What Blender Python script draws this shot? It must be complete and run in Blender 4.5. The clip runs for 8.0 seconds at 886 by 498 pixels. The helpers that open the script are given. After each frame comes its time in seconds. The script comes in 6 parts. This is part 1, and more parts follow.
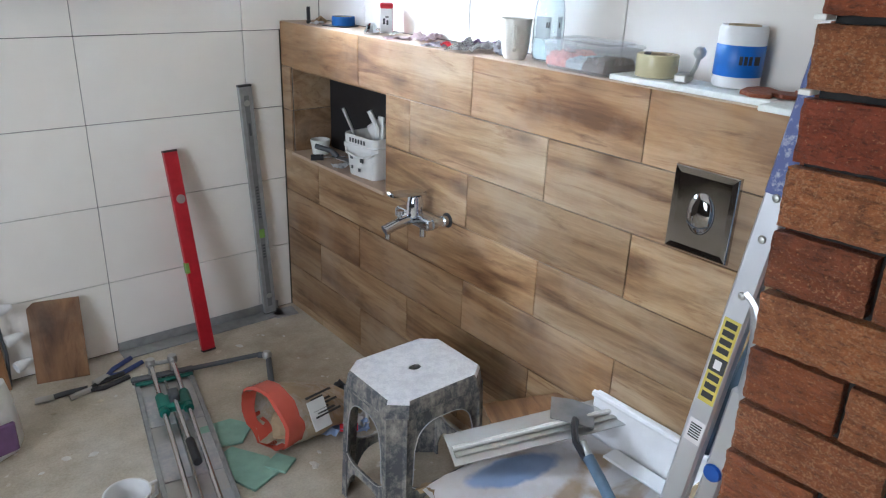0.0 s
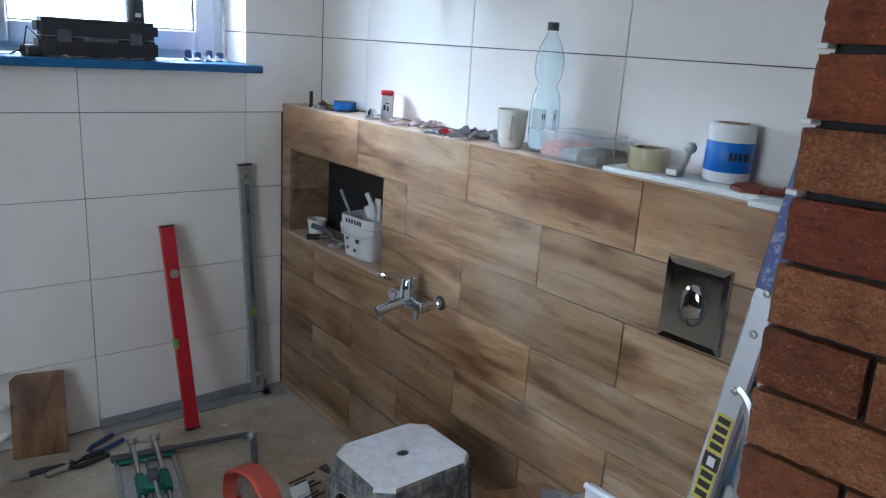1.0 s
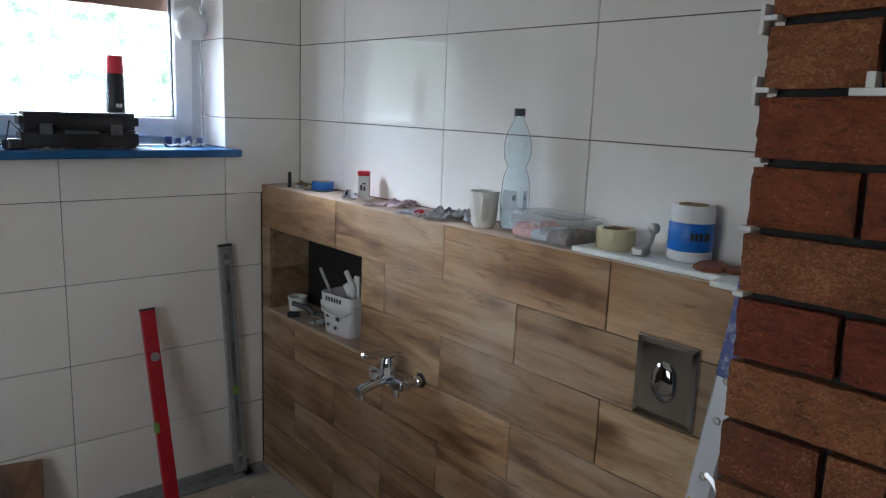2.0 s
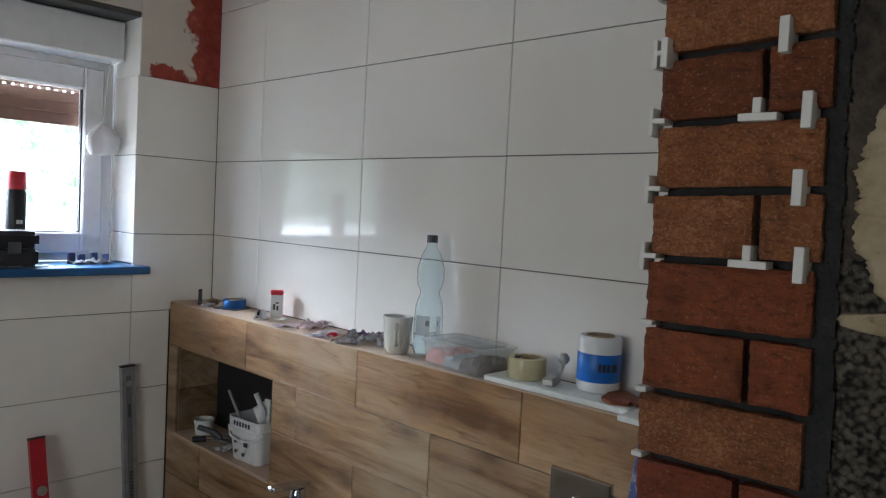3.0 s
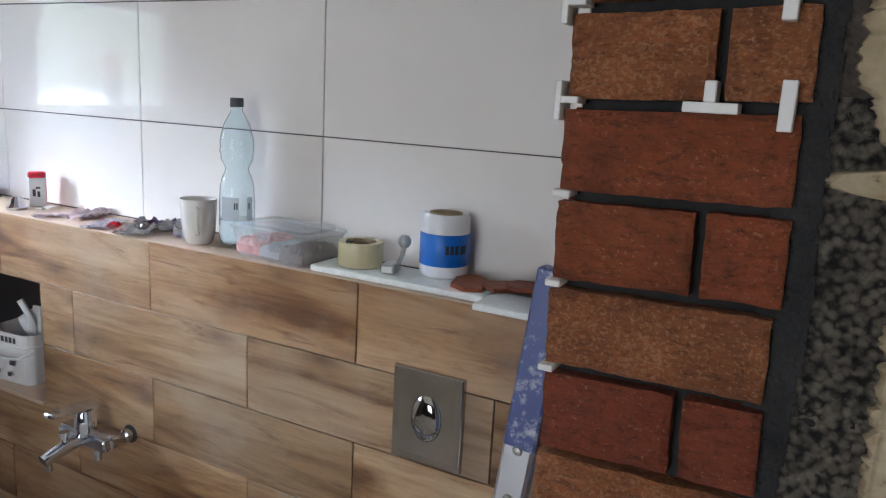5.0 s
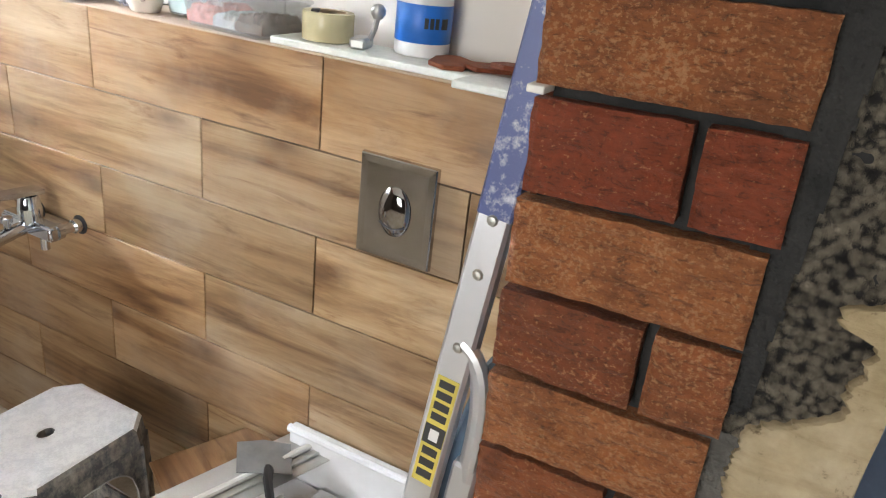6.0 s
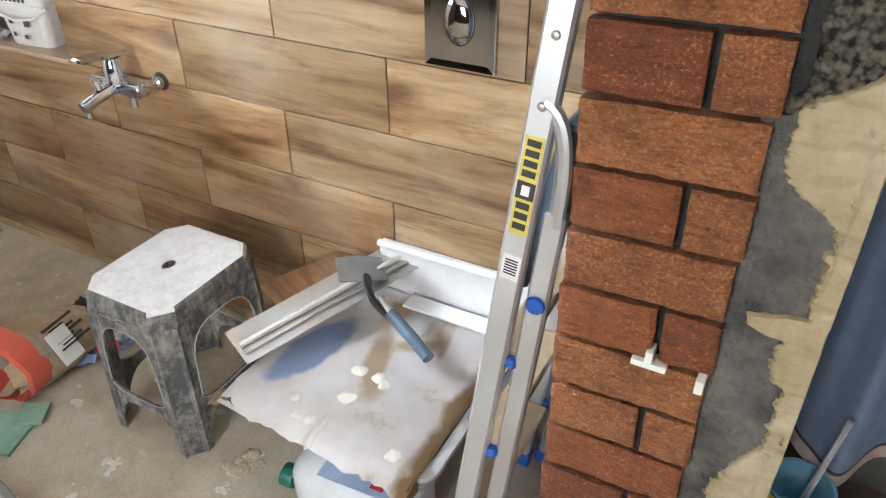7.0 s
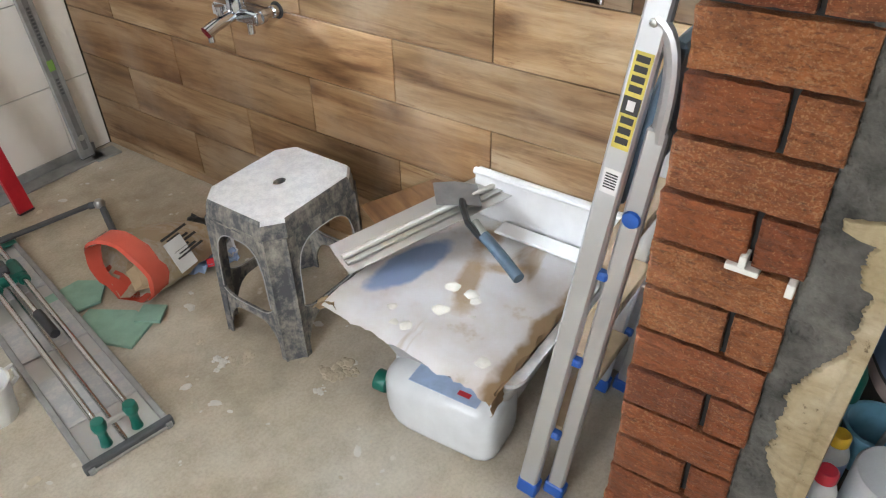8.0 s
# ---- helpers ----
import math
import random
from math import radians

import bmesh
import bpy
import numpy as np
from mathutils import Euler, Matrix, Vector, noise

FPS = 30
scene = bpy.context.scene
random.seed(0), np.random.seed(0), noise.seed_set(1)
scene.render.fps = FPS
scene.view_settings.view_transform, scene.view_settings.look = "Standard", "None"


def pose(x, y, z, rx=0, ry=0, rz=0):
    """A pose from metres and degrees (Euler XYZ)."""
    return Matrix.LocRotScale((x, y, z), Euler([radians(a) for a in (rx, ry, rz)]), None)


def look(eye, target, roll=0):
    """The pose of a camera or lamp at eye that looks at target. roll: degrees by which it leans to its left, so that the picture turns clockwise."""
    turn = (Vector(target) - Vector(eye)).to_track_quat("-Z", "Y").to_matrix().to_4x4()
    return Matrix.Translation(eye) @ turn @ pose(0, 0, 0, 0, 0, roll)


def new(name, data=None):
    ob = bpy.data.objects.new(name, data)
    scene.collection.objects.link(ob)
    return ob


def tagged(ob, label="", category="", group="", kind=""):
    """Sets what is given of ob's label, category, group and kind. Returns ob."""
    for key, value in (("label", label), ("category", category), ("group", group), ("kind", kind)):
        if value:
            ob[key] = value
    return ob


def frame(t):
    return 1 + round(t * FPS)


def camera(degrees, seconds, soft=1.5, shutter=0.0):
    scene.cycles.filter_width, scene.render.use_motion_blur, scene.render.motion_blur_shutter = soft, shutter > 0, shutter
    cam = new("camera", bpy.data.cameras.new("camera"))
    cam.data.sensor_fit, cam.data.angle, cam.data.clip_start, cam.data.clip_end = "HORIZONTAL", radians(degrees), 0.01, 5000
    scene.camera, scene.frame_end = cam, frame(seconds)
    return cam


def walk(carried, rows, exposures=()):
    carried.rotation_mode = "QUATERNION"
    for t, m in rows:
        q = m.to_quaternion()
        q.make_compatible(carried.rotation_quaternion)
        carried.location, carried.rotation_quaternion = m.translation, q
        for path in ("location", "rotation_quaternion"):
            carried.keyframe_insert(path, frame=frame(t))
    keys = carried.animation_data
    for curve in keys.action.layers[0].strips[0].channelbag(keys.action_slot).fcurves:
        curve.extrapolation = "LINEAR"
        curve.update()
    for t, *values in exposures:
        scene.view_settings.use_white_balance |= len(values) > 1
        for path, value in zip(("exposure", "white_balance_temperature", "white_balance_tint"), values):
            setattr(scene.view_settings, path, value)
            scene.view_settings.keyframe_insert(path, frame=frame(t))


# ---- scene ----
cam = camera(62.3, 8.0, soft=1.2)
PATH = [
    (0, (0.429, 0.087, 1.492), (1.612, 1.52, 0.752), 2.1),
    (0.5, (0.424, 0.086, 1.49), (1.649, 1.533, 0.852), 3.5),
    (1, (0.43, 0.086, 1.5), (1.661, 1.569, 0.969), 3.8),
    (1.2, (0.421, 0.084, 1.511), (1.705, 1.543, 1.043), 4.5),
    (2.3, (0.428, 0.043, 1.6), (1.713, 1.54, 1.274), 1.3),
    (2.5, (0.437, 0.041, 1.618), (1.74, 1.534, 1.346), 0.7),
    (3, (0.454, 0.047, 1.647), (1.901, 1.425, 1.547), 2.9),
    (3.5, (0.466, 0.09, 1.686), (2.054, 1.305, 1.665), 3.7),
    (4, (0.56, 0.186, 1.731), (2.274, 1.212, 1.82), 1.5),
    (4.5, (0.591, 0.242, 1.687), (2.336, 1.215, 1.599), 2.4),
    (5, (0.65, 0.263, 1.602), (2.382, 1.18, 1.203), 3.1),
    (5.2, (0.667, 0.268, 1.576), (2.424, 1.106, 1.113), 2.6),
    (6.3, (0.768, 0.297, 1.439), (2.345, 1.125, 0.528), 5.8),
    (6.5, (0.748, 0.292, 1.43), (2.272, 1.161, 0.47), 3.6),
    (7, (0.576, 0.263, 1.407), (2.038, 1.056, 0.296), -0.4),
    (7.5, (0.475, 0.228, 1.408), (1.891, 0.999, 0.225), -1.7),
    (8, (0.458, 0.244, 1.388), (1.759, 1.177, 0.19), -1.4),
]
EXPOSURES = [(0.0, 1.45, 5350, 9), (0.5, 1.1, 5230, 9), (1.0, 0.75, 5020, 7), (2.3, -0.02, 5600, 9), (2.6, -0.07, 5630, 8), (3.5, 0.54, 5880, 10), (4.0, 1.07, 6100, 12), (5.0, 0.75, 5550, 13), (6.3, 1.87, 6300, 10), (7.0, 1.97, 5980, 9), (8.0, 1.85, 5980, 9)]
walk(cam, [(t, look(eye, target, roll)) for t, eye, target, roll in PATH], EXPOSURES)
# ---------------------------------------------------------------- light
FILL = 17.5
SKYLIGHT = 1500.0
OUTSIDE = 3.9
world = bpy.data.worlds.new("sky")
scene.world = world
world.use_nodes = True
wn = world.node_tree.nodes
sky = wn.new("ShaderNodeTexSky")
sky.sky_type, sky.sun_disc = "NISHITA", False
sky.sun_elevation, sky.sun_rotation = radians(40), radians(200)
world.node_tree.links.new(sky.outputs[0], wn["Background"].inputs[0])
wn["Background"].inputs[1].default_value = 0.1


def area_lamp(name, m, sx, sy, watts, colour):
    d = bpy.data.lights.new(name, "AREA")
    d.shape, d.size, d.size_y, d.energy, d.color = "RECTANGLE", sx, sy, watts, colour
    ob = new(name, d)
    ob.matrix_world = m
    return ob


# added fill lamp behind the camera, set in an assumed, unseen opening
area_lamp("fill_lamp_unseen", look((-1.58, 0.80, 1.5), (2.0, 1.1, 1.35)), 1.2, 1.3, FILL, (1.0, 0.95, 0.88))
# open sky over the garden, lighting the tiled room through its window
area_lamp("sky_over_garden", look((0.9, 7.35, 3.5), (1.4, 2.6, 1.5)), 5.6, 2.4, SKYLIGHT, (0.92, 0.97, 1.0))

# ---------------------------------------------------------------- materials


class Mat:
    """A node material built up step by step."""

    def __init__(self, name, rough=0.6, metal=0.0):
        self.m = bpy.data.materials.new(name)
        self.m.use_nodes = True
        self.n, self.l = self.m.node_tree.nodes, self.m.node_tree.links
        self.b = self.n["Principled BSDF"]
        self.b.inputs["Roughness"].default_value = rough
        self.b.inputs["Metallic"].default_value = metal

    def add(self, kind, **values):
        node = self.n.new("ShaderNode" + kind)
        for key, v in values.items():
            node.inputs[key].default_value = v
        return node

    def link(self, a, b):
        self.l.new(a, b)

    def coords(self, scale=(1, 1, 1), shift=True, kind="Object"):
        tc = self.add("TexCoord")
        mp = self.add("Mapping")
        mp.inputs["Scale"].default_value = scale
        if shift:
            oi = self.add("ObjectInfo")
            mul = self.add("VectorMath")
            mul.operation = "MULTIPLY_ADD"
            self.link(oi.outputs["Random"], mul.inputs[0])
            mul.inputs[1].default_value = (37.0, 53.0, 71.0)
            self.link(tc.outputs[kind], mul.inputs[2])
            self.link(mul.outputs[0], mp.inputs["Vector"])
        else:
            self.link(tc.outputs[kind], mp.inputs["Vector"])
        return mp.outputs[0]

    def noise(self, vec, scale, detail=4, rough=0.55, distort=0.0):
        n = self.add("TexNoise", Scale=scale, Detail=detail, Roughness=rough, Distortion=distort)
        self.link(vec, n.inputs["Vector"])
        return n.outputs["Fac"]

    def ramp(self, fac, stops):
        r = self.add("ValToRGB")
        e = r.color_ramp.elements
        while len(e) < len(stops):
            e.new(0.5)
        for el, (p, c) in zip(e, stops):
            el.position = p
            el.color = (*c, 1) if len(c) == 3 else c
        self.link(fac, r.inputs[0])
        return r.outputs[0]

    def mix(self, fac, a, b, mode="MIX"):
        m = self.add("Mix")
        m.data_type, m.blend_type = "RGBA", mode
        for sock, v in ((m.inputs[0], fac), (m.inputs[6], a), (m.inputs[7], b)):
            if isinstance(v, (int, float)):
                sock.default_value = v
            elif isinstance(v, tuple):
                sock.default_value = (*v, 1)
            else:
                self.link(v, sock)
        return m.outputs[2]

    def colour(self, sock):
        if isinstance(sock, tuple):
            self.b.inputs["Base Color"].default_value = (*sock, 1)
        else:
            self.link(sock, self.b.inputs["Base Color"])
        return self

    def rough(self, fac, lo, hi):
        mr = self.add("MapRange")
        mr.inputs[3].default_value, mr.inputs[4].default_value = lo, hi
        self.link(fac, mr.inputs[0])
        self.link(mr.outputs[0], self.b.inputs["Roughness"])
        return self

    def bump(self, fac, strength, dist=0.002):
        bp = self.add("Bump", Strength=strength, Distance=dist)
        self.link(fac, bp.inputs["Height"])
        self.link(bp.outputs[0], self.b.inputs["Normal"])
        return self


def plain(name, c, rough=0.5, metal=0.0, vary=0.12, scale=30, bump=0.08):
    """A surface of one colour with slight blotches, scuffs and relief."""
    k = Mat(name, rough, metal)
    v = k.coords()
    n1, n2 = k.noise(v, scale), k.noise(v, scale * 6)
    lo = tuple(x * (1 - vary) for x in c)
    hi = tuple(min(1, x * (1 + vary)) for x in c)
    k.colour(k.ramp(n1, [(0.3, lo), (0.7, hi)]))
    k.rough(n2, max(0.02, rough - 0.08), min(1, rough + 0.1))
    if bump:
        k.bump(n2, bump)
    return k.m


def dusty(name, c, dust, amount=0.5, rough=0.5, metal=0.0, scale=14):
    """A coloured surface with patches of dried dust or mortar on it."""
    k = Mat(name, rough, metal)
    v = k.coords()
    n1, n2 = k.noise(v, scale, 6, 0.7), k.noise(v, scale * 5, 4, 0.7)
    f = k.ramp(k.mix(0.4, n1, n2), [(amount - 0.06, (0, 0, 0)), (amount + 0.08, (1, 1, 1))])
    k.colour(k.mix(f, dust, c))
    k.bump(n2, 0.3)
    return k.m


def wood_tile(name="wood_look_tile", gain=0.60, tint=(1.03, 0.935, 0.82)):
    k = Mat(name, 0.38)
    v = k.coords((1, 1, 1))
    def stretched(sx, sy, sz):
        mp = k.add("Mapping")
        mp.inputs["Scale"].default_value = (sx, sy, sz)
        k.link(v, mp.inputs["Vector"])
        return mp.outputs[0]
    broad = k.noise(stretched(4, 0.8, 6.5), 1.5, 5, 0.58, 1.0)
    band = k.noise(stretched(6, 1.1, 10), 1.7, 8, 0.64, 2.4)
    grain = k.noise(stretched(50, 2.6, 120), 2.0, 4, 0.65, 0.6)
    base = k.ramp(broad, [(0.30, (0.20, 0.112, 0.052)), (0.42, (0.40, 0.258, 0.138)), (0.52, (0.56, 0.410, 0.250)), (0.66, (0.72, 0.590, 0.425))])
    streak = k.ramp(band, [(0.28, (0.40, 0.29, 0.21)), (0.355, (0.74, 0.65, 0.57)), (0.42, (1, 1, 1)), (0.62, (1.06, 1.06, 1.05))])
    c = k.mix(0.9, base, streak, "MULTIPLY")
    fine = k.ramp(grain, [(0.3, (0.74, 0.71, 0.68)), (0.6, (1, 1, 1))])
    c = k.mix(0.55, c, fine, "MULTIPLY")
    cloud = k.ramp(k.noise(stretched(14, 3.2, 18), 1.3, 6, 0.7, 0.8), [(0.30, (0.60, 0.54, 0.48)), (0.48, (1, 1, 1)), (0.70, (1.12, 1.12, 1.12))])
    c = k.mix(0.8, c, cloud, "MULTIPLY")
    kn = k.add("TexVoronoi", Scale=1.0)
    k.link(stretched(3.5, 2.6, 6.5), kn.inputs["Vector"])
    knot = k.ramp(kn.outputs["Distance"], [(0.03, (0.22, 0.13, 0.08)), (0.16, (0.75, 0.7, 0.66)), (0.24, (1, 1, 1))])
    c = k.mix(0.8, c, knot, "MULTIPLY")
    oi = k.add("ObjectInfo")
    tone = k.ramp(oi.outputs["Random"], [(0.0, (0.66, 0.61, 0.56)), (0.3, (1.08, 1.05, 1.0)), (0.6, (0.84, 0.83, 0.84)), (0.8, (1.0, 0.86, 0.72)), (1.0, (0.74, 0.66, 0.58))])
    c = k.mix(1.0, c, tone, "MULTIPLY")
    dust = k.noise(v, 3.5, 5, 0.6)
    c = k.mix(k.ramp(dust, [(0.48, (0, 0, 0)), (0.75, (0.5, 0.5, 0.5))]), c, (0.62, 0.56, 0.48))
    k.colour(k.mix(1.0, c, tuple(gain * x for x in tint), "MULTIPLY"))
    k.rough(grain, 0.30, 0.5)
    k.bump(grain, 0.12, 0.001)
    return k.m


def white_tile():
    k = Mat("glazed_white_tile", 0.07)
    k.b.inputs["Specular IOR Level"].default_value = 0.5
    v = k.coords()
    k.colour(k.ramp(k.noise(v, 2.5, 4), [(0.3, (0.83, 0.79, 0.725)), (0.7, (0.87, 0.835, 0.78))]))
    k.rough(k.noise(v, 9, 5, 0.7), 0.015, 0.07)
    k.bump(k.noise(v, 4, 2), 0.035, 0.002)
    return k.m


def concrete():
    k = Mat("screed_floor", 0.85)
    v = k.coords(shift=False)
    big, mid, fine = k.noise(v, 1.6, 5, 0.6), k.noise(v, 9, 6, 0.65), k.noise(v, 120, 3, 0.7)
    c = k.ramp(big, [(0.3, (0.40, 0.335, 0.245)), (0.5, (0.55, 0.490, 0.385)), (0.7, (0.64, 0.605, 0.53))])
    c = k.mix(0.6, c, k.ramp(mid, [(0.3, (0.62, 0.58, 0.52)), (0.6, (1, 1, 1))]), "MULTIPLY")
    c = k.mix(0.35, c, k.ramp(fine, [(0.35, (0.6, 0.58, 0.55)), (0.6, (1, 1, 1))]), "MULTIPLY")
    spat = k.add("TexVoronoi", Scale=11.0)
    k.link(v, spat.inputs["Vector"])
    n = k.noise(v, 40, 4, 0.8)
    m = k.add("Math")
    m.operation = "MULTIPLY_ADD"
    k.link(n, m.inputs[0])
    m.inputs[1].default_value = 0.35
    k.link(spat.outputs["Distance"], m.inputs[2])
    f = k.ramp(m.outputs[0], [(0.21, (1, 1, 1)), (0.27, (0, 0, 0))])
    gate = k.ramp(k.noise(v, 2.3, 2), [(0.38, (0, 0, 0)), (0.52, (0.9, 0.9, 0.9))])
    c = k.mix(k.mix(1.0, f, gate, "MULTIPLY"), c, (0.66, 0.62, 0.55))
    k.colour(c)
    k.bump(k.mix(0.5, mid, fine), 0.35, 0.004)
    return k.m


def brick_face(name="brick_slip", tones=((0.28, 0.070, 0.027), (0.34, 0.092, 0.033), (0.37, 0.125, 0.044), (0.31, 0.080, 0.029)), speck_at=0.585):
    """Fired clay in several tones, one per brick, with pits and pale specks; relief shade and glints are in the colour.
    """
    k = Mat(name, 0.75)
    v = k.coords()
    oi = k.add("ObjectInfo")
    tone = k.ramp(oi.outputs["Random"], [(i / 3, c) for i, c in enumerate(tones)])
    big, mid, fine = k.noise(v, 16, 4, 0.6), k.noise(v, 70, 5, 0.65), k.noise(v, 330, 3, 0.7)
    def stretched(sy, sz):
        mp = k.add("Mapping")
        mp.inputs["Scale"].default_value = (1.0, sy, sz)
        k.link(v, mp.inputs["Vector"])
        return mp.outputs[0]
    c = k.mix(0.8, tone, k.ramp(big, [(0.30, (0.55, 0.50, 0.48)), (0.42, (0.95, 0.95, 0.95)), (0.7, (1.25, 1.18, 1.08))]), "MULTIPLY")
    c = k.mix(0.6, c, k.ramp(mid, [(0.32, (0.72, 0.69, 0.67)), (0.52, (1.0, 1.0, 1.0)), (0.66, (1.2, 1.18, 1.14))]), "MULTIPLY")
    # wrinkles dragged along the face, the shade of their hollows painted in
    drag = k.noise(stretched(0.35, 1.3), 70, 8, 0.75, 1.6)
    c = k.mix(0.8, c, k.ramp(drag, [(0.34, (0.30, 0.26, 0.24)), (0.42, (0.92, 0.90, 0.88)), (0.60, (1.12, 1.10, 1.06))]), "MULTIPLY")
    # pale gritty flecks, some standing in colour for small highlights
    grit = k.noise(stretched(0.8, 1.0), 300, 3, 0.65)
    speck = k.ramp(k.mix(0.22, grit, big), [(speck_at - 0.005, (0, 0, 0)), (speck_at + 0.07, (0.75, 0.75, 0.75))])
    c = k.mix(speck, c, (0.62, 0.40, 0.23))
    c = k.mix(0.7, c, k.ramp(k.noise(stretched(0.5, 1.2), 190, 5, 0.7, 0.8), [(0.36, (0.34, 0.30, 0.28)), (0.45, (0.95, 0.94, 0.92)), (0.65, (1.15, 1.13, 1.1))]), "MULTIPLY")
    k.colour(k.mix(1.0, c, (0.66, 0.53, 0.425), "MULTIPLY"))
    k.rough(fine, 0.42, 0.75)
    k.bump(k.mix(0.4, drag, k.mix(0.35, grit, fine)), 1.0, 0.008)
    return k.m


def rough_wall(name, a, b, scale=18, strength=0.8, rough=0.9):
    k = Mat(name, rough)
    v = k.coords(shift=False)
    n1, n2, n3 = k.noise(v, scale, 5, 0.6), k.noise(v, scale * 5, 5, 0.7), k.noise(v, scale * 18, 3, 0.7)
    c = k.ramp(n1, [(0.3, a), (0.68, b)])
    c = k.mix(0.5, c, k.ramp(n2, [(0.3, (0.55, 0.53, 0.5)), (0.6, (1, 1, 1))]), "MULTIPLY")
    k.colour(c)
    k.bump(k.mix(0.5, n2, n3), strength, 0.004)
    return k.m


def pebble_face():
    """Open concrete block: rounded grains, the shade of the hollows between them painted dark."""
    k = Mat("pebbly_block", 0.9)
    v = k.coords(shift=False)
    n, n2 = k.noise(v, 60, 4, 0.6), k.noise(v, 9, 3, 0.5)
    warp = k.mix(0.008, v, k.add("TexNoise", Scale=90.0).outputs["Color"], "ADD")
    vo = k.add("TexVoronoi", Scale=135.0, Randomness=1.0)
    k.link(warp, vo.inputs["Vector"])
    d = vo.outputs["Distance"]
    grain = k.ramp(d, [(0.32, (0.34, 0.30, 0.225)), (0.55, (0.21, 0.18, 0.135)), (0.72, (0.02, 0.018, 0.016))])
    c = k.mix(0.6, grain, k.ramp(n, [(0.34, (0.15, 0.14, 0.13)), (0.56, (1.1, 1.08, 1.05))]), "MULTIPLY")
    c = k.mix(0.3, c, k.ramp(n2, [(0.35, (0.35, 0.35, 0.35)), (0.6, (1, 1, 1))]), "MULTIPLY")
    k.colour(c)
    inv = k.add("Math")
    inv.operation = "SUBTRACT"
    inv.inputs[0].default_value = 1.0
    k.link(d, inv.inputs[1])
    k.bump(k.mix(0.4, inv.outputs[0], n), 1.0, 0.009)
    return k.m


def plaster_coat():
    """Beige plaster with trowel strokes, yellowish stains and small pits."""
    k = Mat("beige_plaster", 0.88)
    v = k.coords(shift=False)
    big, mid, fine = k.noise(v, 7, 5, 0.6), k.noise(v, 45, 5, 0.7), k.noise(v, 220, 3, 0.7)
    mp = k.add("Mapping")
    mp.inputs["Scale"].default_value = (1.0, 0.4, 1.5)
    mp.inputs["Rotation"].default_value = (radians(24), 0, 0)
    k.link(v, mp.inputs["Vector"])
    stroke = k.noise(mp.outputs[0], 30, 5, 0.6, 0.8)
    c = k.ramp(big, [(0.3, (0.28, 0.215, 0.115)), (0.5, (0.365, 0.295, 0.18)), (0.7, (0.45, 0.38, 0.265))])
    c = k.mix(0.5, c, k.ramp(stroke, [(0.32, (0.62, 0.57, 0.48)), (0.5, (1, 1, 1))]), "MULTIPLY")
    c = k.mix(0.9, c, k.ramp(mid, [(0.30, (0.30, 0.26, 0.21)), (0.38, (0.93, 0.92, 0.90)), (0.6, (1.1, 1.1, 1.1))]), "MULTIPLY")
    k.colour(c)
    k.bump(k.mix(0.4, stroke, k.mix(0.4, mid, fine)), 0.8, 0.006)
    return k.m


def red_patch():
    """Old red paint under white filler, above the tiles."""
    k = Mat("patchy_red_plaster", 0.85)
    v = k.coords(shift=False)
    sep = k.add("SeparateXYZ")
    k.link(v, sep.inputs[0])
    def calc(op, p, q, r=0.0):
        node = k.add("Math")
        node.operation = op
        for sock, val in zip(node.inputs, (p, q, r)):
            if isinstance(val, float):
                sock.default_value = val
            else:
                k.link(val, sock)
        return node.outputs[0]
    x, z = sep.outputs[0], sep.outputs[2]
    side = calc("SUBTRACT", x, 1.873)
    foot = calc("MINIMUM", calc("SUBTRACT", 2.150, z), calc("SUBTRACT", x, 1.715))
    head = calc("MULTIPLY_ADD", x, -0.33, calc("SUBTRACT", z, 1.895))
    area = calc("MAXIMUM", calc("MAXIMUM", side, foot), head)
    n = calc("MULTIPLY_ADD", k.noise(v, 9, 6, 0.6), 0.22, calc("SUBTRACT", area, 0.110))
    s = k.add("MapRange")
    s.inputs[1].default_value, s.inputs[2].default_value = 0.006, -0.006
    k.link(n, s.inputs[0])
    f = s.outputs[0]
    red = k.ramp(k.noise(v, 20, 5, 0.7), [(0.3, (0.22, 0.022, 0.016)), (0.6, (0.36, 0.06, 0.036)), (0.75, (0.5, 0.2, 0.13))])
    k.colour(k.mix(f, red, (0.66, 0.58, 0.50)))
    k.bump(f, 0.4, 0.003)
    return k.m


def clear(name, c=(0.93, 0.97, 0.98), rough=0.03, ior=1.45):
    k = Mat(name, rough)
    k.colour(c)
    k.b.inputs["Transmission Weight"].default_value = 1.0
    k.b.inputs["IOR"].default_value = ior
    return k.m


def frosted(name, c, alpha):
    """Thin, slightly milky plastic."""
    k = Mat(name, 0.25)
    k.colour(k.ramp(k.noise(k.coords(), 25), [(0.3, tuple(x * 0.92 for x in c)), (0.7, c)]))
    k.b.inputs["Alpha"].default_value = alpha
    return k.m


def glow(name, c, strength):
    k = Mat(name)
    k.b.inputs["Base Color"].default_value = (0, 0, 0, 1)
    k.b.inputs["Emission Color"].default_value = (*c, 1)
    k.b.inputs["Emission Strength"].default_value = strength
    return k.m


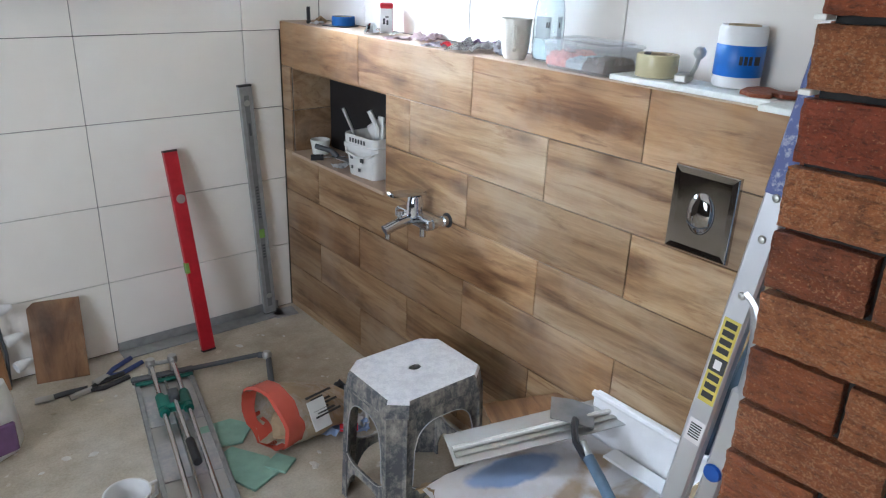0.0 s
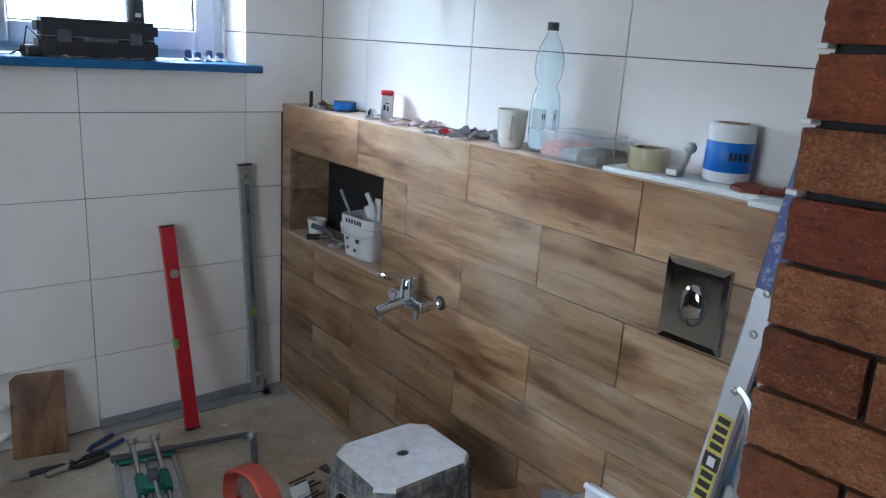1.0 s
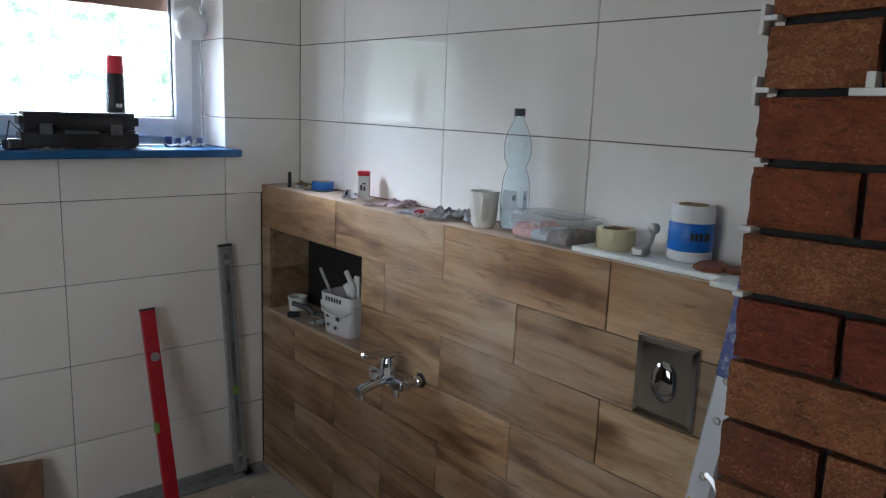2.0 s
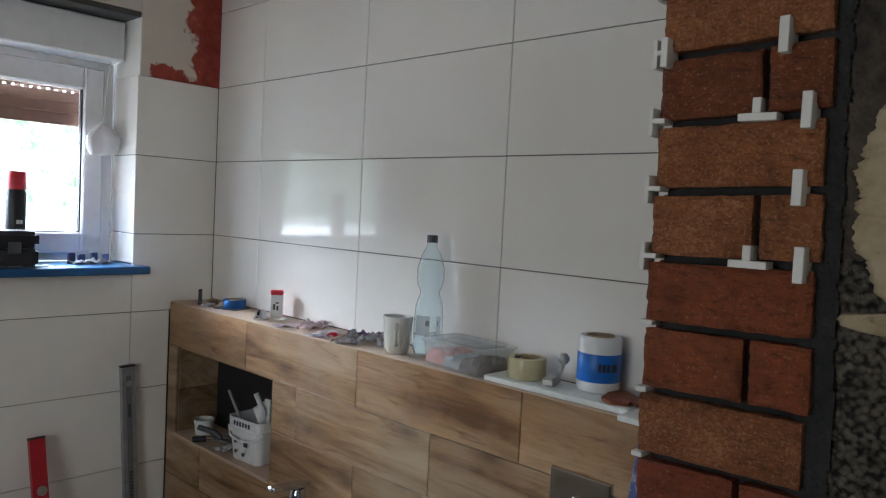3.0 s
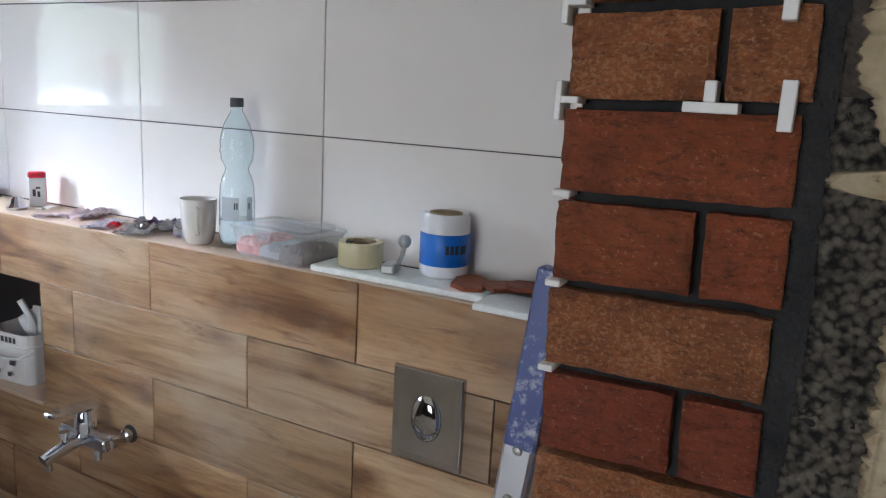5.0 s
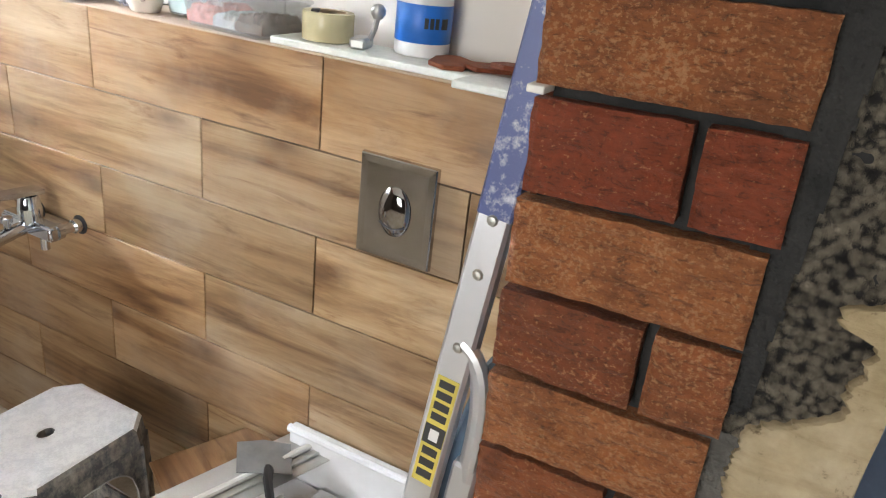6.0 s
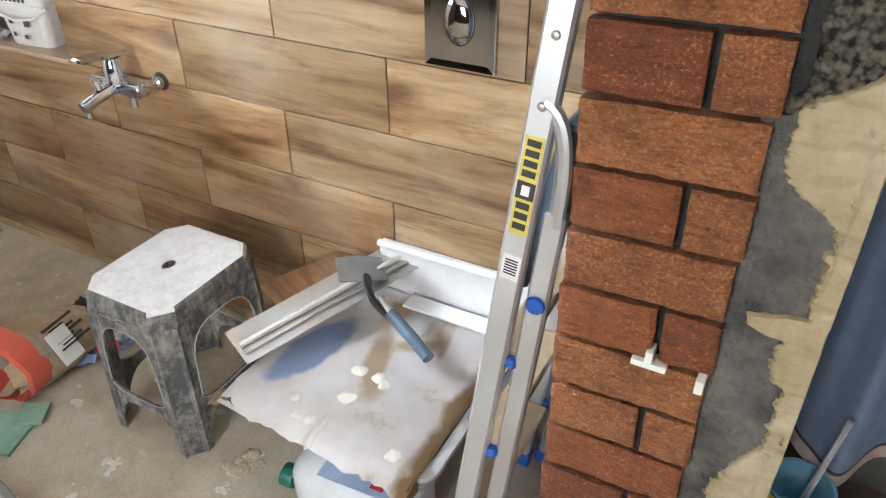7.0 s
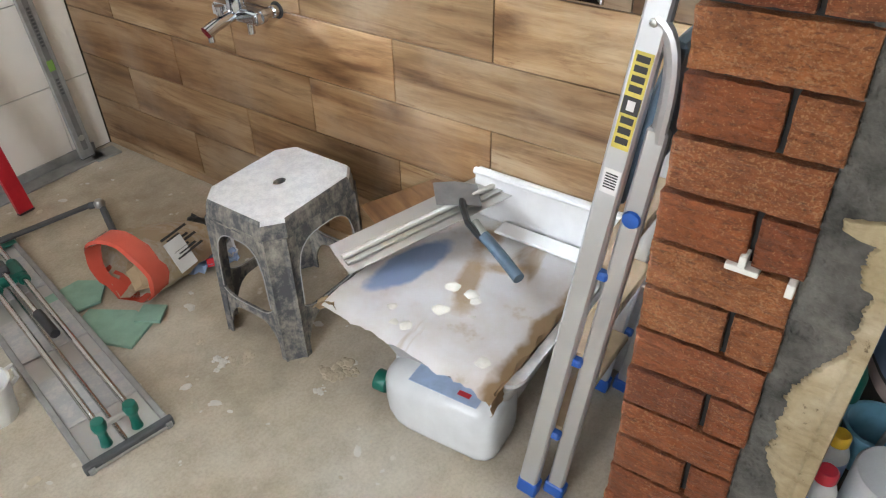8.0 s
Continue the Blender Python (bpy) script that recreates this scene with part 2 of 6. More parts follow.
def outdoors():
    """Bright overcast garden, far outside the window."""
    k = Mat("garden_backdrop")
    v = k.coords(shift=False)
    sep = k.add("SeparateXYZ")
    k.link(v, sep.inputs[0])
    n, leaf = k.noise(v, 0.7, 3, 0.5), k.noise(v, 5.0, 6, 0.75)
    m = k.add("Math")
    m.operation = "MULTIPLY_ADD"
    k.link(n, m.inputs[0])
    m.inputs[1].default_value = 0.5
    k.link(sep.outputs[2], m.inputs[2])
    trees = k.ramp(leaf, [(0.36, (0.14, 0.20, 0.13)), (0.5, (0.36, 0.44, 0.34)), (0.62, (0.70, 0.76, 0.74))])
    low = k.ramp(n, [(0.46, (2.6, 2.7, 2.8)), (0.54, (0.45, 0.50, 0.42))])
    def step(lo, hi, src):
        s = k.add("MapRange")
        s.inputs[1].default_value, s.inputs[2].default_value = lo, hi
        k.link(src, s.inputs[0])
        return s.outputs[0]
    c = k.mix(step(1.55, 1.75, m.outputs[0]), low, trees)
    c = k.mix(step(2.6, 2.9, m.outputs[0]), c, (6.0, 6.6, 7.2))
    k.b.inputs["Base Color"].default_value = (0, 0, 0, 1)
    k.link(c, k.b.inputs["Emission Color"])
    k.b.inputs["Emission Strength"].default_value = OUTSIDE
    return k.m


def stool_plastic():
    """Dark grey plastic with pale runs of mortar down its sides."""
    k = Mat("mortar_splashed_grey_plastic", 0.65)
    runs = k.noise(k.coords((22, 22, 9)), 1.0, 6, 0.7)
    spots = k.noise(k.coords((1, 1, 1)), 45, 4, 0.7)
    f = k.ramp(k.mix(0.4, runs, spots), [(0.45, (0, 0, 0)), (0.55, (0.5, 0.5, 0.5)), (0.66, (1, 1, 1))])
    k.colour(k.mix(f, (0.085, 0.088, 0.096), (0.42, 0.385, 0.32)))
    k.bump(spots, 0.3)
    return k.m


M = dict(
    tile=white_tile(), wood=wood_tile(), wood_dark=wood_tile("dark_wood_look_tile", 0.52, (1.05, 0.80, 0.58)), floor=concrete(), brick=brick_face(), brick_pale=brick_face("brick_slip_pale", ((0.37, 0.158, 0.060), (0.42, 0.190, 0.074), (0.38, 0.148, 0.052), (0.34, 0.138, 0.053)), 0.525), red=red_patch(), garden=outdoors(),
    brick_ochre=brick_face("brick_slip_ochre", ((0.29, 0.100, 0.033), (0.33, 0.122, 0.041), (0.24, 0.080, 0.029), (0.35, 0.130, 0.043)), 0.57),
    pebbles=pebble_face(), blockgrain=rough_wall("brown_block_grain", (0.022, 0.018, 0.014), (0.12, 0.095, 0.07), 26, 1.0),
    fresh=rough_wall("dark_adhesive", (0.010, 0.010, 0.010), (0.035, 0.034, 0.032), 14, 0.7),
    grout=plain("dark_joint", (0.085, 0.078, 0.07), 0.9),
    adhesive=rough_wall("grey_adhesive", (0.040, 0.038, 0.034), (0.185, 0.175, 0.155), 13, 1.0),
    plaster=plaster_coat(),
    paint=plain("white_wall_paint", (0.74, 0.71, 0.66), 0.85, vary=0.05, scale=3),
    bluewall=plain("blue_grey_wall_paint", (0.13, 0.16, 0.21), 0.7, vary=0.06, scale=4),
    pvc=plain("white_pvc", (0.80, 0.80, 0.80), 0.3, vary=0.03),
    seal=plain("black_rubber", (0.02, 0.02, 0.02), 0.6),
    glass=clear("window_glass", (1, 1, 1), 0.0, 1.02),
    shutter=plain("brown_shutter", (0.16, 0.085, 0.055), 0.5),
    bluefilm=plain("blue_protective_film", (0.018, 0.105, 0.27), 0.35, vary=0.2, scale=9),
    chrome=plain("chrome", (0.64, 0.68, 0.74), 0.06, 1.0, vary=0.02, bump=0),
    steel=dusty("dusty_steel", (0.48, 0.47, 0.45), (0.50, 0.45, 0.37), 0.36, 0.4, 0.8, 20),
    rod=plain("polished_steel_rod", (0.62, 0.62, 0.62), 0.2, 1.0, vary=0.05),
    alu=dusty("scuffed_aluminium", (0.62, 0.63, 0.65), (0.55, 0.54, 0.52), 0.30, 0.38, 0.75, 9),
    levelweb=plain("dull_grey_web", (0.20, 0.205, 0.205), 0.5, 0.3),
    alu_dark=plain("grey_aluminium_level", (0.34, 0.345, 0.34), 0.5, 0.4),
    platechrome=plain("polished_plate", (0.44, 0.425, 0.41), 0.04, 1.0, vary=0.02, bump=0),
    bluecap=plain("blue_plastic", (0.02, 0.10, 0.42), 0.4),
    bluewrap=dusty("torn_blue_film", (0.075, 0.10, 0.26), (0.55, 0.56, 0.62), 0.40, 0.35, 0.0, 26),
    redlevel=plain("red_lacquer", (0.42, 0.012, 0.022), 0.35),
    redplastic=plain("red_plastic", (0.62, 0.03, 0.05), 0.35),
    orange=frosted("orange_film", (0.76, 0.12, 0.075), 0.74),
    vial=plain("green_vial", (0.24, 0.42, 0.10), 0.2),
    black=plain("black_plastic", (0.018, 0.018, 0.02), 0.45),
    darkgrey=plain("dark_grey_plastic", (0.07, 0.075, 0.08), 0.5),
    green=plain("green_plastic", (0.01, 0.14, 0.10), 0.4),
    greenboard=plain("green_plasterboard", (0.26, 0.42, 0.33), 0.9, scale=20),
    stool=stool_plastic(),
    stooltop=dusty("white_mortar_crust", (0.70, 0.70, 0.71), (0.84, 0.84, 0.84), 0.5, 0.9, 0.0, 40),
    paper=dusty("brown_paper_sack", (0.46, 0.36, 0.24), (0.60, 0.55, 0.49), 0.46, 0.85, 0.0, 6),
    kraft=plain("kraft_paper", (0.40, 0.29, 0.17), 0.85),
    card=plain("cardboard", (0.42, 0.32, 0.20), 0.85),
    white=plain("white_plastic", (0.78, 0.78, 0.77), 0.35, vary=0.04),
    board=plain("white_board", (0.80, 0.80, 0.80), 0.6, vary=0.03),
    tubgrey=dusty("grey_mortar_tub", (0.40, 0.40, 0.41), (0.52, 0.50, 0.47), 0.46, 0.6),
    canister=frosted("milky_canister", (0.84, 0.87, 0.90), 0.93),
    labelblue=plain("pale_blue_label", (0.40, 0.52, 0.74), 0.5),
    ink=plain("black_ink", (0.03, 0.03, 0.03), 0.6),
    yellow=plain("yellow_label", (0.62, 0.52, 0.10), 0.4),
    mug=plain("cream_glaze", (0.74, 0.71, 0.64), 0.15, vary=0.05, scale=8),
    pet=clear("pet_bottle", (0.90, 0.965, 0.985), 0.02, 1.32),
    water=clear("water", (0.90, 0.96, 0.98), 0.0, 1.33),
    boxclear=frosted("cloudy_box_plastic", (0.72, 0.72, 0.72), 0.22),
    rust=plain("rusty_screws", (0.12, 0.07, 0.05), 0.8, vary=0.5, scale=90),
    pink=plain("pink_plugs", (0.62, 0.20, 0.16), 0.6, vary=0.4, scale=90),
    ptape=frosted("yellowed_packing_tape", (0.62, 0.55, 0.33), 0.92),
    bluetape=plain("blue_masking_tape", (0.012, 0.11, 0.38), 0.6),
    bluelabel=plain("blue_band", (0.015, 0.14, 0.52), 0.4),
    greytin=dusty("zinc_clamp", (0.45, 0.45, 0.42), (0.6, 0.55, 0.45), 0.4, 0.4, 0.8),
    foil=plain("crumpled_foil", (0.70, 0.70, 0.72), 0.22, 0.9),
    bagplastic=plain("clear_bag_plastic", (0.60, 0.60, 0.64), 0.2, vary=0.3),
    foam=plain("white_polystyrene", (0.78, 0.80, 0.76), 0.85, vary=0.06, scale=80, bump=0.3),
    drip=plain("pale_mortar_drip", (0.74, 0.71, 0.64), 0.9),
    mortar=plain("dried_mortar", (0.50, 0.44, 0.33), 0.95, vary=0.2, bump=0.5),
    mortarwhite=plain("dried_white_mortar", (0.62, 0.60, 0.55), 0.95, vary=0.1, bump=0.5),
    spacer=plain("white_tile_spacer", (0.74, 0.73, 0.68), 0.5, vary=0.04),
    curtain=plain("slate_blue_curtain", (0.155, 0.20, 0.285), 0.85, vary=0.12, scale=25),
    hem=plain("beige_pink_hem", (0.42, 0.32, 0.28), 0.85),
    darkfloor=plain("brown_vinyl", (0.12, 0.085, 0.065), 0.6, vary=0.3, scale=5),
    bluebucket=plain("pale_blue_plastic", (0.20, 0.42, 0.55), 0.4),
    yellowcap=plain("yellow_plastic", (0.80, 0.50, 0.03), 0.4),
    tissue=plain("white_tissue", (0.80, 0.80, 0.80), 0.95, vary=0.03, bump=0.3),
    palepink=plain("pale_pink_paper", (0.66, 0.54, 0.54), 0.5, vary=0.2),
    purple=plain("purple_print", (0.16, 0.08, 0.18), 0.5),
    navy=plain("navy_plastic", (0.03, 0.05, 0.16), 0.4),
    # for unseen walls, dark to cut bounced light and darken reflections
    far=plain("dark_unseen_wall", (0.058, 0.042, 0.032), 0.85, vary=0.1, scale=3),
    trowelsteel=plain("dull_trowel_steel", (0.25, 0.255, 0.26), 0.45, 0.5),
    niche_back=plain("shaded_niche_back", (0.014, 0.013, 0.014), 0.7),
    slate=plain("blue_grey_plastic", (0.085, 0.13, 0.18), 0.45),
    ledge=dusty("dusty_ledge", (0.50, 0.38, 0.28), (0.70, 0.64, 0.58), 0.34, 0.6),
)

# ---------------------------------------------------------------- mesh tools


def part(name, bm, material, parent=None, label="", smooth=False, m=None):
    """Link a bmesh as one mesh object, under a thing or a part if given."""
    data = bpy.data.meshes.new(name)
    bmesh.ops.recalc_face_normals(bm, faces=bm.faces)
    bm.to_mesh(data)
    bm.free()
    if smooth:
        for p in data.polygons:
            p.use_smooth = True
        data.set_sharp_from_angle(angle=radians(40))
    data.materials.append(M[material] if isinstance(material, str) else material)
    ob = new(name, data)
    if parent is not None:
        ob.parent = parent
    if m is not None:
        ob.matrix_local = m
    if label:
        tagged(ob, label)
    return ob


def thing(name, m, label, category, group="", kind=""):
    ob = new(name)
    ob.empty_display_size = 0.05
    ob.matrix_world = m
    return tagged(ob, label, category, group, kind)


def box(x0, x1, y0, y1, z0, z1, bevel=0.0, bm=None, m=None, segs=1):
    own = bmesh.new()
    c = Vector(((x0 + x1) / 2, (y0 + y1) / 2, (z0 + z1) / 2))
    bmesh.ops.create_cube(own, size=1, matrix=Matrix.Translation(c) @ Matrix.Diagonal((abs(x1 - x0), abs(y1 - y0), abs(z1 - z0), 1)))
    if bevel:
        bmesh.ops.bevel(own, geom=own.edges[:], offset=bevel, segments=segs, affect="EDGES")
    return joined(bm, own, m)


def joined(bm, own, m=None):
    if m is not None:
        bmesh.ops.transform(own, matrix=m, verts=own.verts)
    if bm is None:
        return own
    tmp = bpy.data.meshes.new("tmp")
    own.to_mesh(tmp)
    own.free()
    bm.from_mesh(tmp)
    bpy.data.meshes.remove(tmp)
    return bm


def lathe(profile, segs=24, bm=None, m=None, sx=1.0, sy=1.0):
    """Turn a profile of (radius, height) about z."""
    own = bmesh.new()
    rings = []
    for r, z in profile:
        if r < 1e-6:
            rings.append([own.verts.new((0, 0, z))])
        else:
            rings.append([own.verts.new((sx * r * math.cos(2 * math.pi * i / segs), sy * r * math.sin(2 * math.pi * i / segs), z)) for i in range(segs)])
    for a, b in zip(rings, rings[1:]):
        for i in range(segs):
            j = (i + 1) % segs
            if len(a) == 1 and len(b) == 1:
                continue
            if len(a) == 1:
                own.faces.new((a[0], b[i], b[j]))
            elif len(b) == 1:
                own.faces.new((a[i], a[j], b[0]))
            else:
                own.faces.new((a[i], a[j], b[j], b[i]))
    return joined(bm, own, m)


def tube(points, r, segs=10, bm=None, m=None, flat=1.0):
    """A round bar along a line of points; flat squeezes its section."""
    own = bmesh.new()
    pts = [Vector(p) for p in points]
    rings = []
    side = None
    for i, p in enumerate(pts):
        d = (pts[min(i + 1, len(pts) - 1)] - pts[max(i - 1, 0)]).normalized()
        if side is None:
            side = d.orthogonal().normalized()
        side = (side - d * side.dot(d)).normalized()
        up = d.cross(side)
        rings.append([own.verts.new(p + r * (math.cos(2 * math.pi * k / segs) * side + flat * math.sin(2 * math.pi * k / segs) * up)) for k in range(segs)])
    for a, b in zip(rings, rings[1:]):
        for k in range(segs):
            own.faces.new((a[k], a[(k + 1) % segs], b[(k + 1) % segs], b[k]))
    own.faces.new(rings[0][::-1])
    own.faces.new(rings[-1])
    return joined(bm, own, m)


def prism(outline, z0, z1, bevel=0.0, bm=None, m=None):
    """A flat outline in x, y raised from z0 to z1."""
    own = bmesh.new()
    a = [own.verts.new((x, y, z0)) for x, y in outline]
    b = [own.verts.new((x, y, z1)) for x, y in outline]
    n = len(outline)
    own.faces.new(a[::-1])
    own.faces.new(b)
    for i in range(n):
        own.faces.new((a[i], a[(i + 1) % n], b[(i + 1) % n], b[i]))
    if bevel:
        bmesh.ops.bevel(own, geom=own.edges[:], offset=bevel, segments=1, affect="EDGES")
    return joined(bm, own, m)


def crumple(w, d, amp, seed, nx=14, ny=10, thick=0.002, bm=None, m=None, size=0.04, lift=True):
    """A creased sheet of w by d about the origin, lying on z = 0."""
    own = bmesh.new()
    top = {}
    for i in range(nx + 1):
        for j in range(ny + 1):
            x, y = w * (i / nx - 0.5), d * (j / ny - 0.5)
            q = Vector((x / size + seed * 7.1, y / size, seed * 3.3))
            z = amp * (abs(noise.noise(q)) + 0.5 * abs(noise.noise(q * 2.3)))
            e = noise.noise(Vector((i * 0.9, j * 0.9, seed))) * 0.12
            top[i, j] = own.verts.new((x * (1 + e), y * (1 - e), z + thick if lift else z))
    for i in range(nx):
        for j in range(ny):
            own.faces.new((top[i, j], top[i + 1, j], top[i + 1, j + 1], top[i, j + 1]))
    low = bmesh.ops.solidify(own, geom=own.faces[:], thickness=thick)
    return joined(bm, own, m)


def lump(r, seed, flat=0.5, bm=None, m=None, rough=0.5):
    own = bmesh.new()
    bmesh.ops.create_icosphere(own, subdivisions=2, radius=r)
    for v in own.verts:
        k = 1 + rough * noise.noise(v.co * (1.3 / r) + Vector((seed * 5.7, seed, 0)))
        v.co = Vector((v.co.x * k, v.co.y * k, v.co.z * k * flat))
    low = min(v.co.z for v in own.verts)
    for v in own.verts:
        v.co.z = max(v.co.z, low * 0.4) - low * 0.4
    return joined(bm, own, m)


def rounded(w, d, r, n=5):
    """Outline of a rounded rectangle about the origin."""
    out = []
    for cx, cy, a0 in ((w / 2 - r, d / 2 - r, 0), (-w / 2 + r, d / 2 - r, 90), (-w / 2 + r, -d / 2 + r, 180), (w / 2 - r, -d / 2 + r, 270)):
        for k in range(n + 1):
            a = radians(a0 + 90 * k / n)
            out.append((cx + r * math.cos(a), cy + r * math.sin(a)))
    return out


def setting(name, bm, material, label, category):
    return tagged(part(name, bm, material), label, category, "", "structure")
# ---------------------------------------------------------------- the room
YW, XU, XW, ZL, ZC = 2.838, 2.0, 1.82, 1.238, 2.58  # window wall, upper wall, half wall, ledge, ceiling
R0, RP = 1.203, 0.302
BX0, BY0 = -1.6, -1.6

floor = setting("floor", box(BX0 - 0.2, 2.3, BY0 - 0.2, 3.15, -0.12, 0.0), "floor", "bare grey screed floor with mortar splashes and dust", "floor")
ceiling = setting("ceiling", box(BX0 - 0.2, 2.3, BY0 - 0.2, 3.15, ZC, ZC + 0.15), "paint", "white roughly plastered ceiling", "ceiling")

# ragged lower edge of the ceiling plaster over the tiles
own = bmesh.new()
rows = []
for i in range(321):
    y = 0.5 + (YW - 0.5) * i / 320
    low = 2.563 + 0.007 * noise.noise(Vector((y * 9, 1, 0))) + 0.006 * noise.noise(Vector((y * 40, 2, 0))) + 0.003 * noise.noise(Vector((y * 110, 3, 0)))
    rows.append([own.verts.new(p) for p in ((XU - 0.016, y, ZC), (XU - 0.013, y, low + 0.006), (XU - 0.009, y, low), (XU - 0.002, y, low + 0.002))])
for a, b in zip(rows, rows[1:]):
    for i in range(3):
        own.faces.new((a[i], b[i], b[i + 1], a[i + 1]))
part("plaster_fringe", own, "paint", ceiling, smooth=True)

WX0, WX1, WZ0, WZ1 = 0.74, 1.675, 1.355, 2.325  # window opening
bm = box(BX0 - 0.2, 2.3, YW + 0.007, 3.12, 0, WZ0)
box(BX0 - 0.2, 2.3, YW + 0.007, 3.12, WZ1, ZC, bm=bm)
box(BX0 - 0.2, WX0, YW + 0.007, 3.12, WZ0, WZ1, bm=bm)
box(WX1, 2.3, YW + 0.007, 3.12, WZ0, WZ1, bm=bm)
wall_window = setting("wall_window", bm, "grout", "tiled wall with a window in it", "wall")
bm = box(WX1 - 0.002, XU + 0.006, YW - 0.004, YW + 0.004, R0 + 3 * RP, ZC - 0.002)
box(-0.2, WX1 - 0.004, YW - 0.004, YW + 0.004, WZ1 + 0.02, ZC - 0.002, bm=bm)
part("bare_plaster", bm, "red", wall_window, "white filler over old red paint above the tiles")
for x in (WX1 - 0.005, WX0 - 0.003):
    part("bare_plaster", box(x, x + 0.008, YW - 0.003, 3.05, R0 + 3 * RP, WZ1), "paint", wall_window)
# unseen wall face, added dark so that the flush plate reflects it
box_bm = box(BX0, 0.458, YW - 0.002, YW + 0.004, 0.0, ZC - 0.002)
part("bare_plaster", box_bm, "far", wall_window, "unseen dark brown wall beyond the tiles, added for reflections")

wall_upper = setting("wall_upper", box(XU + 0.007, 2.3, BY0, YW + 0.006, 0, ZC), "grout", "wall with large glazed off-white tiles over the ledge", "wall")

# half wall with its niche
NY0, NY1, NZ0, NZ1 = 2.098, 2.764, 0.727, 1.066
bm = box(XW + 0.007, XU, 0.30, NY0 + 0.004, 0, ZL - 0.008)
box(XW + 0.007, XU, NY1 - 0.004, YW, 0, ZL - 0.008, bm=bm)
box(XW + 0.007, XU, NY0, NY1, 0, NZ0 - 0.006, bm=bm)
box(XW + 0.007, XU, NY0, NY1, NZ1 + 0.006, ZL - 0.008, bm=bm)
half_wall = setting("wall_half", bm, "grout", "half-height wall clad in wood-look planks with a niche", "wall")
# dark back whose colour also carries the shade inside the niche
part("niche_back", box(XU - 0.004, XU + 0.003, NY0, NY1, NZ0, NZ1), "niche_back", half_wall, "dark back of the niche, deepened in colour for the shade inside")
part("ledge_top", box(XW + 0.004, XU, 0.30, YW - 0.002, ZL - 0.008, ZL, 0.001), "ledge", half_wall, "dusty wood-look ledge top")
part("niche_shelf", box(XW - 0.008, XU - 0.005, NY0 + 0.003, NY1 - 0.003, NZ0 - 0.012, NZ0, 0.001), "ledge", half_wall, "dusty niche shelf")
part("niche_side", box(XW + 0.008, XU - 0.005, NY1 - 0.010, NY1 - 0.003, NZ0 + 0.001, 0.895, 0.0008), "wood", half_wall)
part("niche_side", box(XW + 0.008, XU - 0.005, NY1 - 0.010, NY1 - 0.003, 0.898, NZ1 - 0.006, 0.0008), "wood", half_wall)
part("niche_side", box(XW + 0.008, XU - 0.005, NY0 + 0.003, NY0 + 0.010, NZ0 + 0.001, NZ1 - 0.006, 0.0008), "wood", half_wall)
part("niche_top", box(XW + 0.008, XU - 0.005, NY0 + 0.003, NY1 - 0.003, NZ1 - 0.006, NZ1 + 0.004, 0.0008), "wood", half_wall)

# unseen closing walls, added; white returns light, dark brown holds it back
setting("wall_back", box(BX0, 2.3, BY0 - 0.2, BY0, 0, ZC), "paint", "unseen white closing wall, kept bright to bounce light", "wall")
# the gap left in this wall is added for the fill lamp
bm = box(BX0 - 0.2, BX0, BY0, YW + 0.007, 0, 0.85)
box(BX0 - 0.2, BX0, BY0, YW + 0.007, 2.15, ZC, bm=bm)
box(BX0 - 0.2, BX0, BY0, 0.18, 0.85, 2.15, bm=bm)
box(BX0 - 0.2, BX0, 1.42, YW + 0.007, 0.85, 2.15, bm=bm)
setting("wall_side", bm, "far", "unseen dark brown closing wall with an added opening for the fill lamp", "wall")

# pier with brick slips, beside the curtained opening
PX, PY0, PY1 = 1.291, 0.19, 0.470
pier = setting("wall_pier", box(PX, 1.49, PY0 + 0.006, PY1, 0, ZC), "fresh", "masonry pier with brick slips, grey adhesive and beige plaster", "wall")
part("jamb_paint", box(PX + 0.015, 1.495, PY0 - 0.002, PY0 + 0.004, 0, ZC), "bluewall", pier, "blue-grey painted jamb")
setting("lintel", box(PX + 0.015, 1.49, BY0, PY0 - 0.003, 2.10, ZC), "bluewall", "blue-grey painted lintel over the opening", "wall")

setting("wall_stub", box(1.492, XU, 0.30, 0.42, 0, ZC), "bluewall", "short blue-grey painted wall behind the pier", "wall")
setting("floor_vinyl", box(1.50, XU + 0.006, BY0, 0.298, 0.0, 0.004), "darkfloor", "dark brown vinyl floor beyond the pier", "floor")

# rough adhesive coat and the plaster skin with its ragged edge
def ragged(y0, y1, z0, z1, ny, nz, depth, keep):
    own = bmesh.new()
    grid = {}
    for i in range(ny + 1):
        for j in range(nz + 1):
            y, z = y0 + (y1 - y0) * i / ny, z0 + (z1 - z0) * j / nz
            grid[i, j] = (y, z)
    made = {}
    def vert(i, j):
        if (i, j) not in made:
            y, z = grid[i, j]
            made[i, j] = own.verts.new((PX - depth(y, z), y, z))
        return made[i, j]
    for i in range(ny):
        for j in range(nz):
            y, z = grid[i, j]
            if keep(y, z):
                own.faces.new((vert(i, j), vert(i + 1, j), vert(i + 1, j + 1), vert(i, j + 1)))
    return own


def nz3(y, z, s, k=0.0):
    return noise.noise(Vector((y * s, z * s, k)))


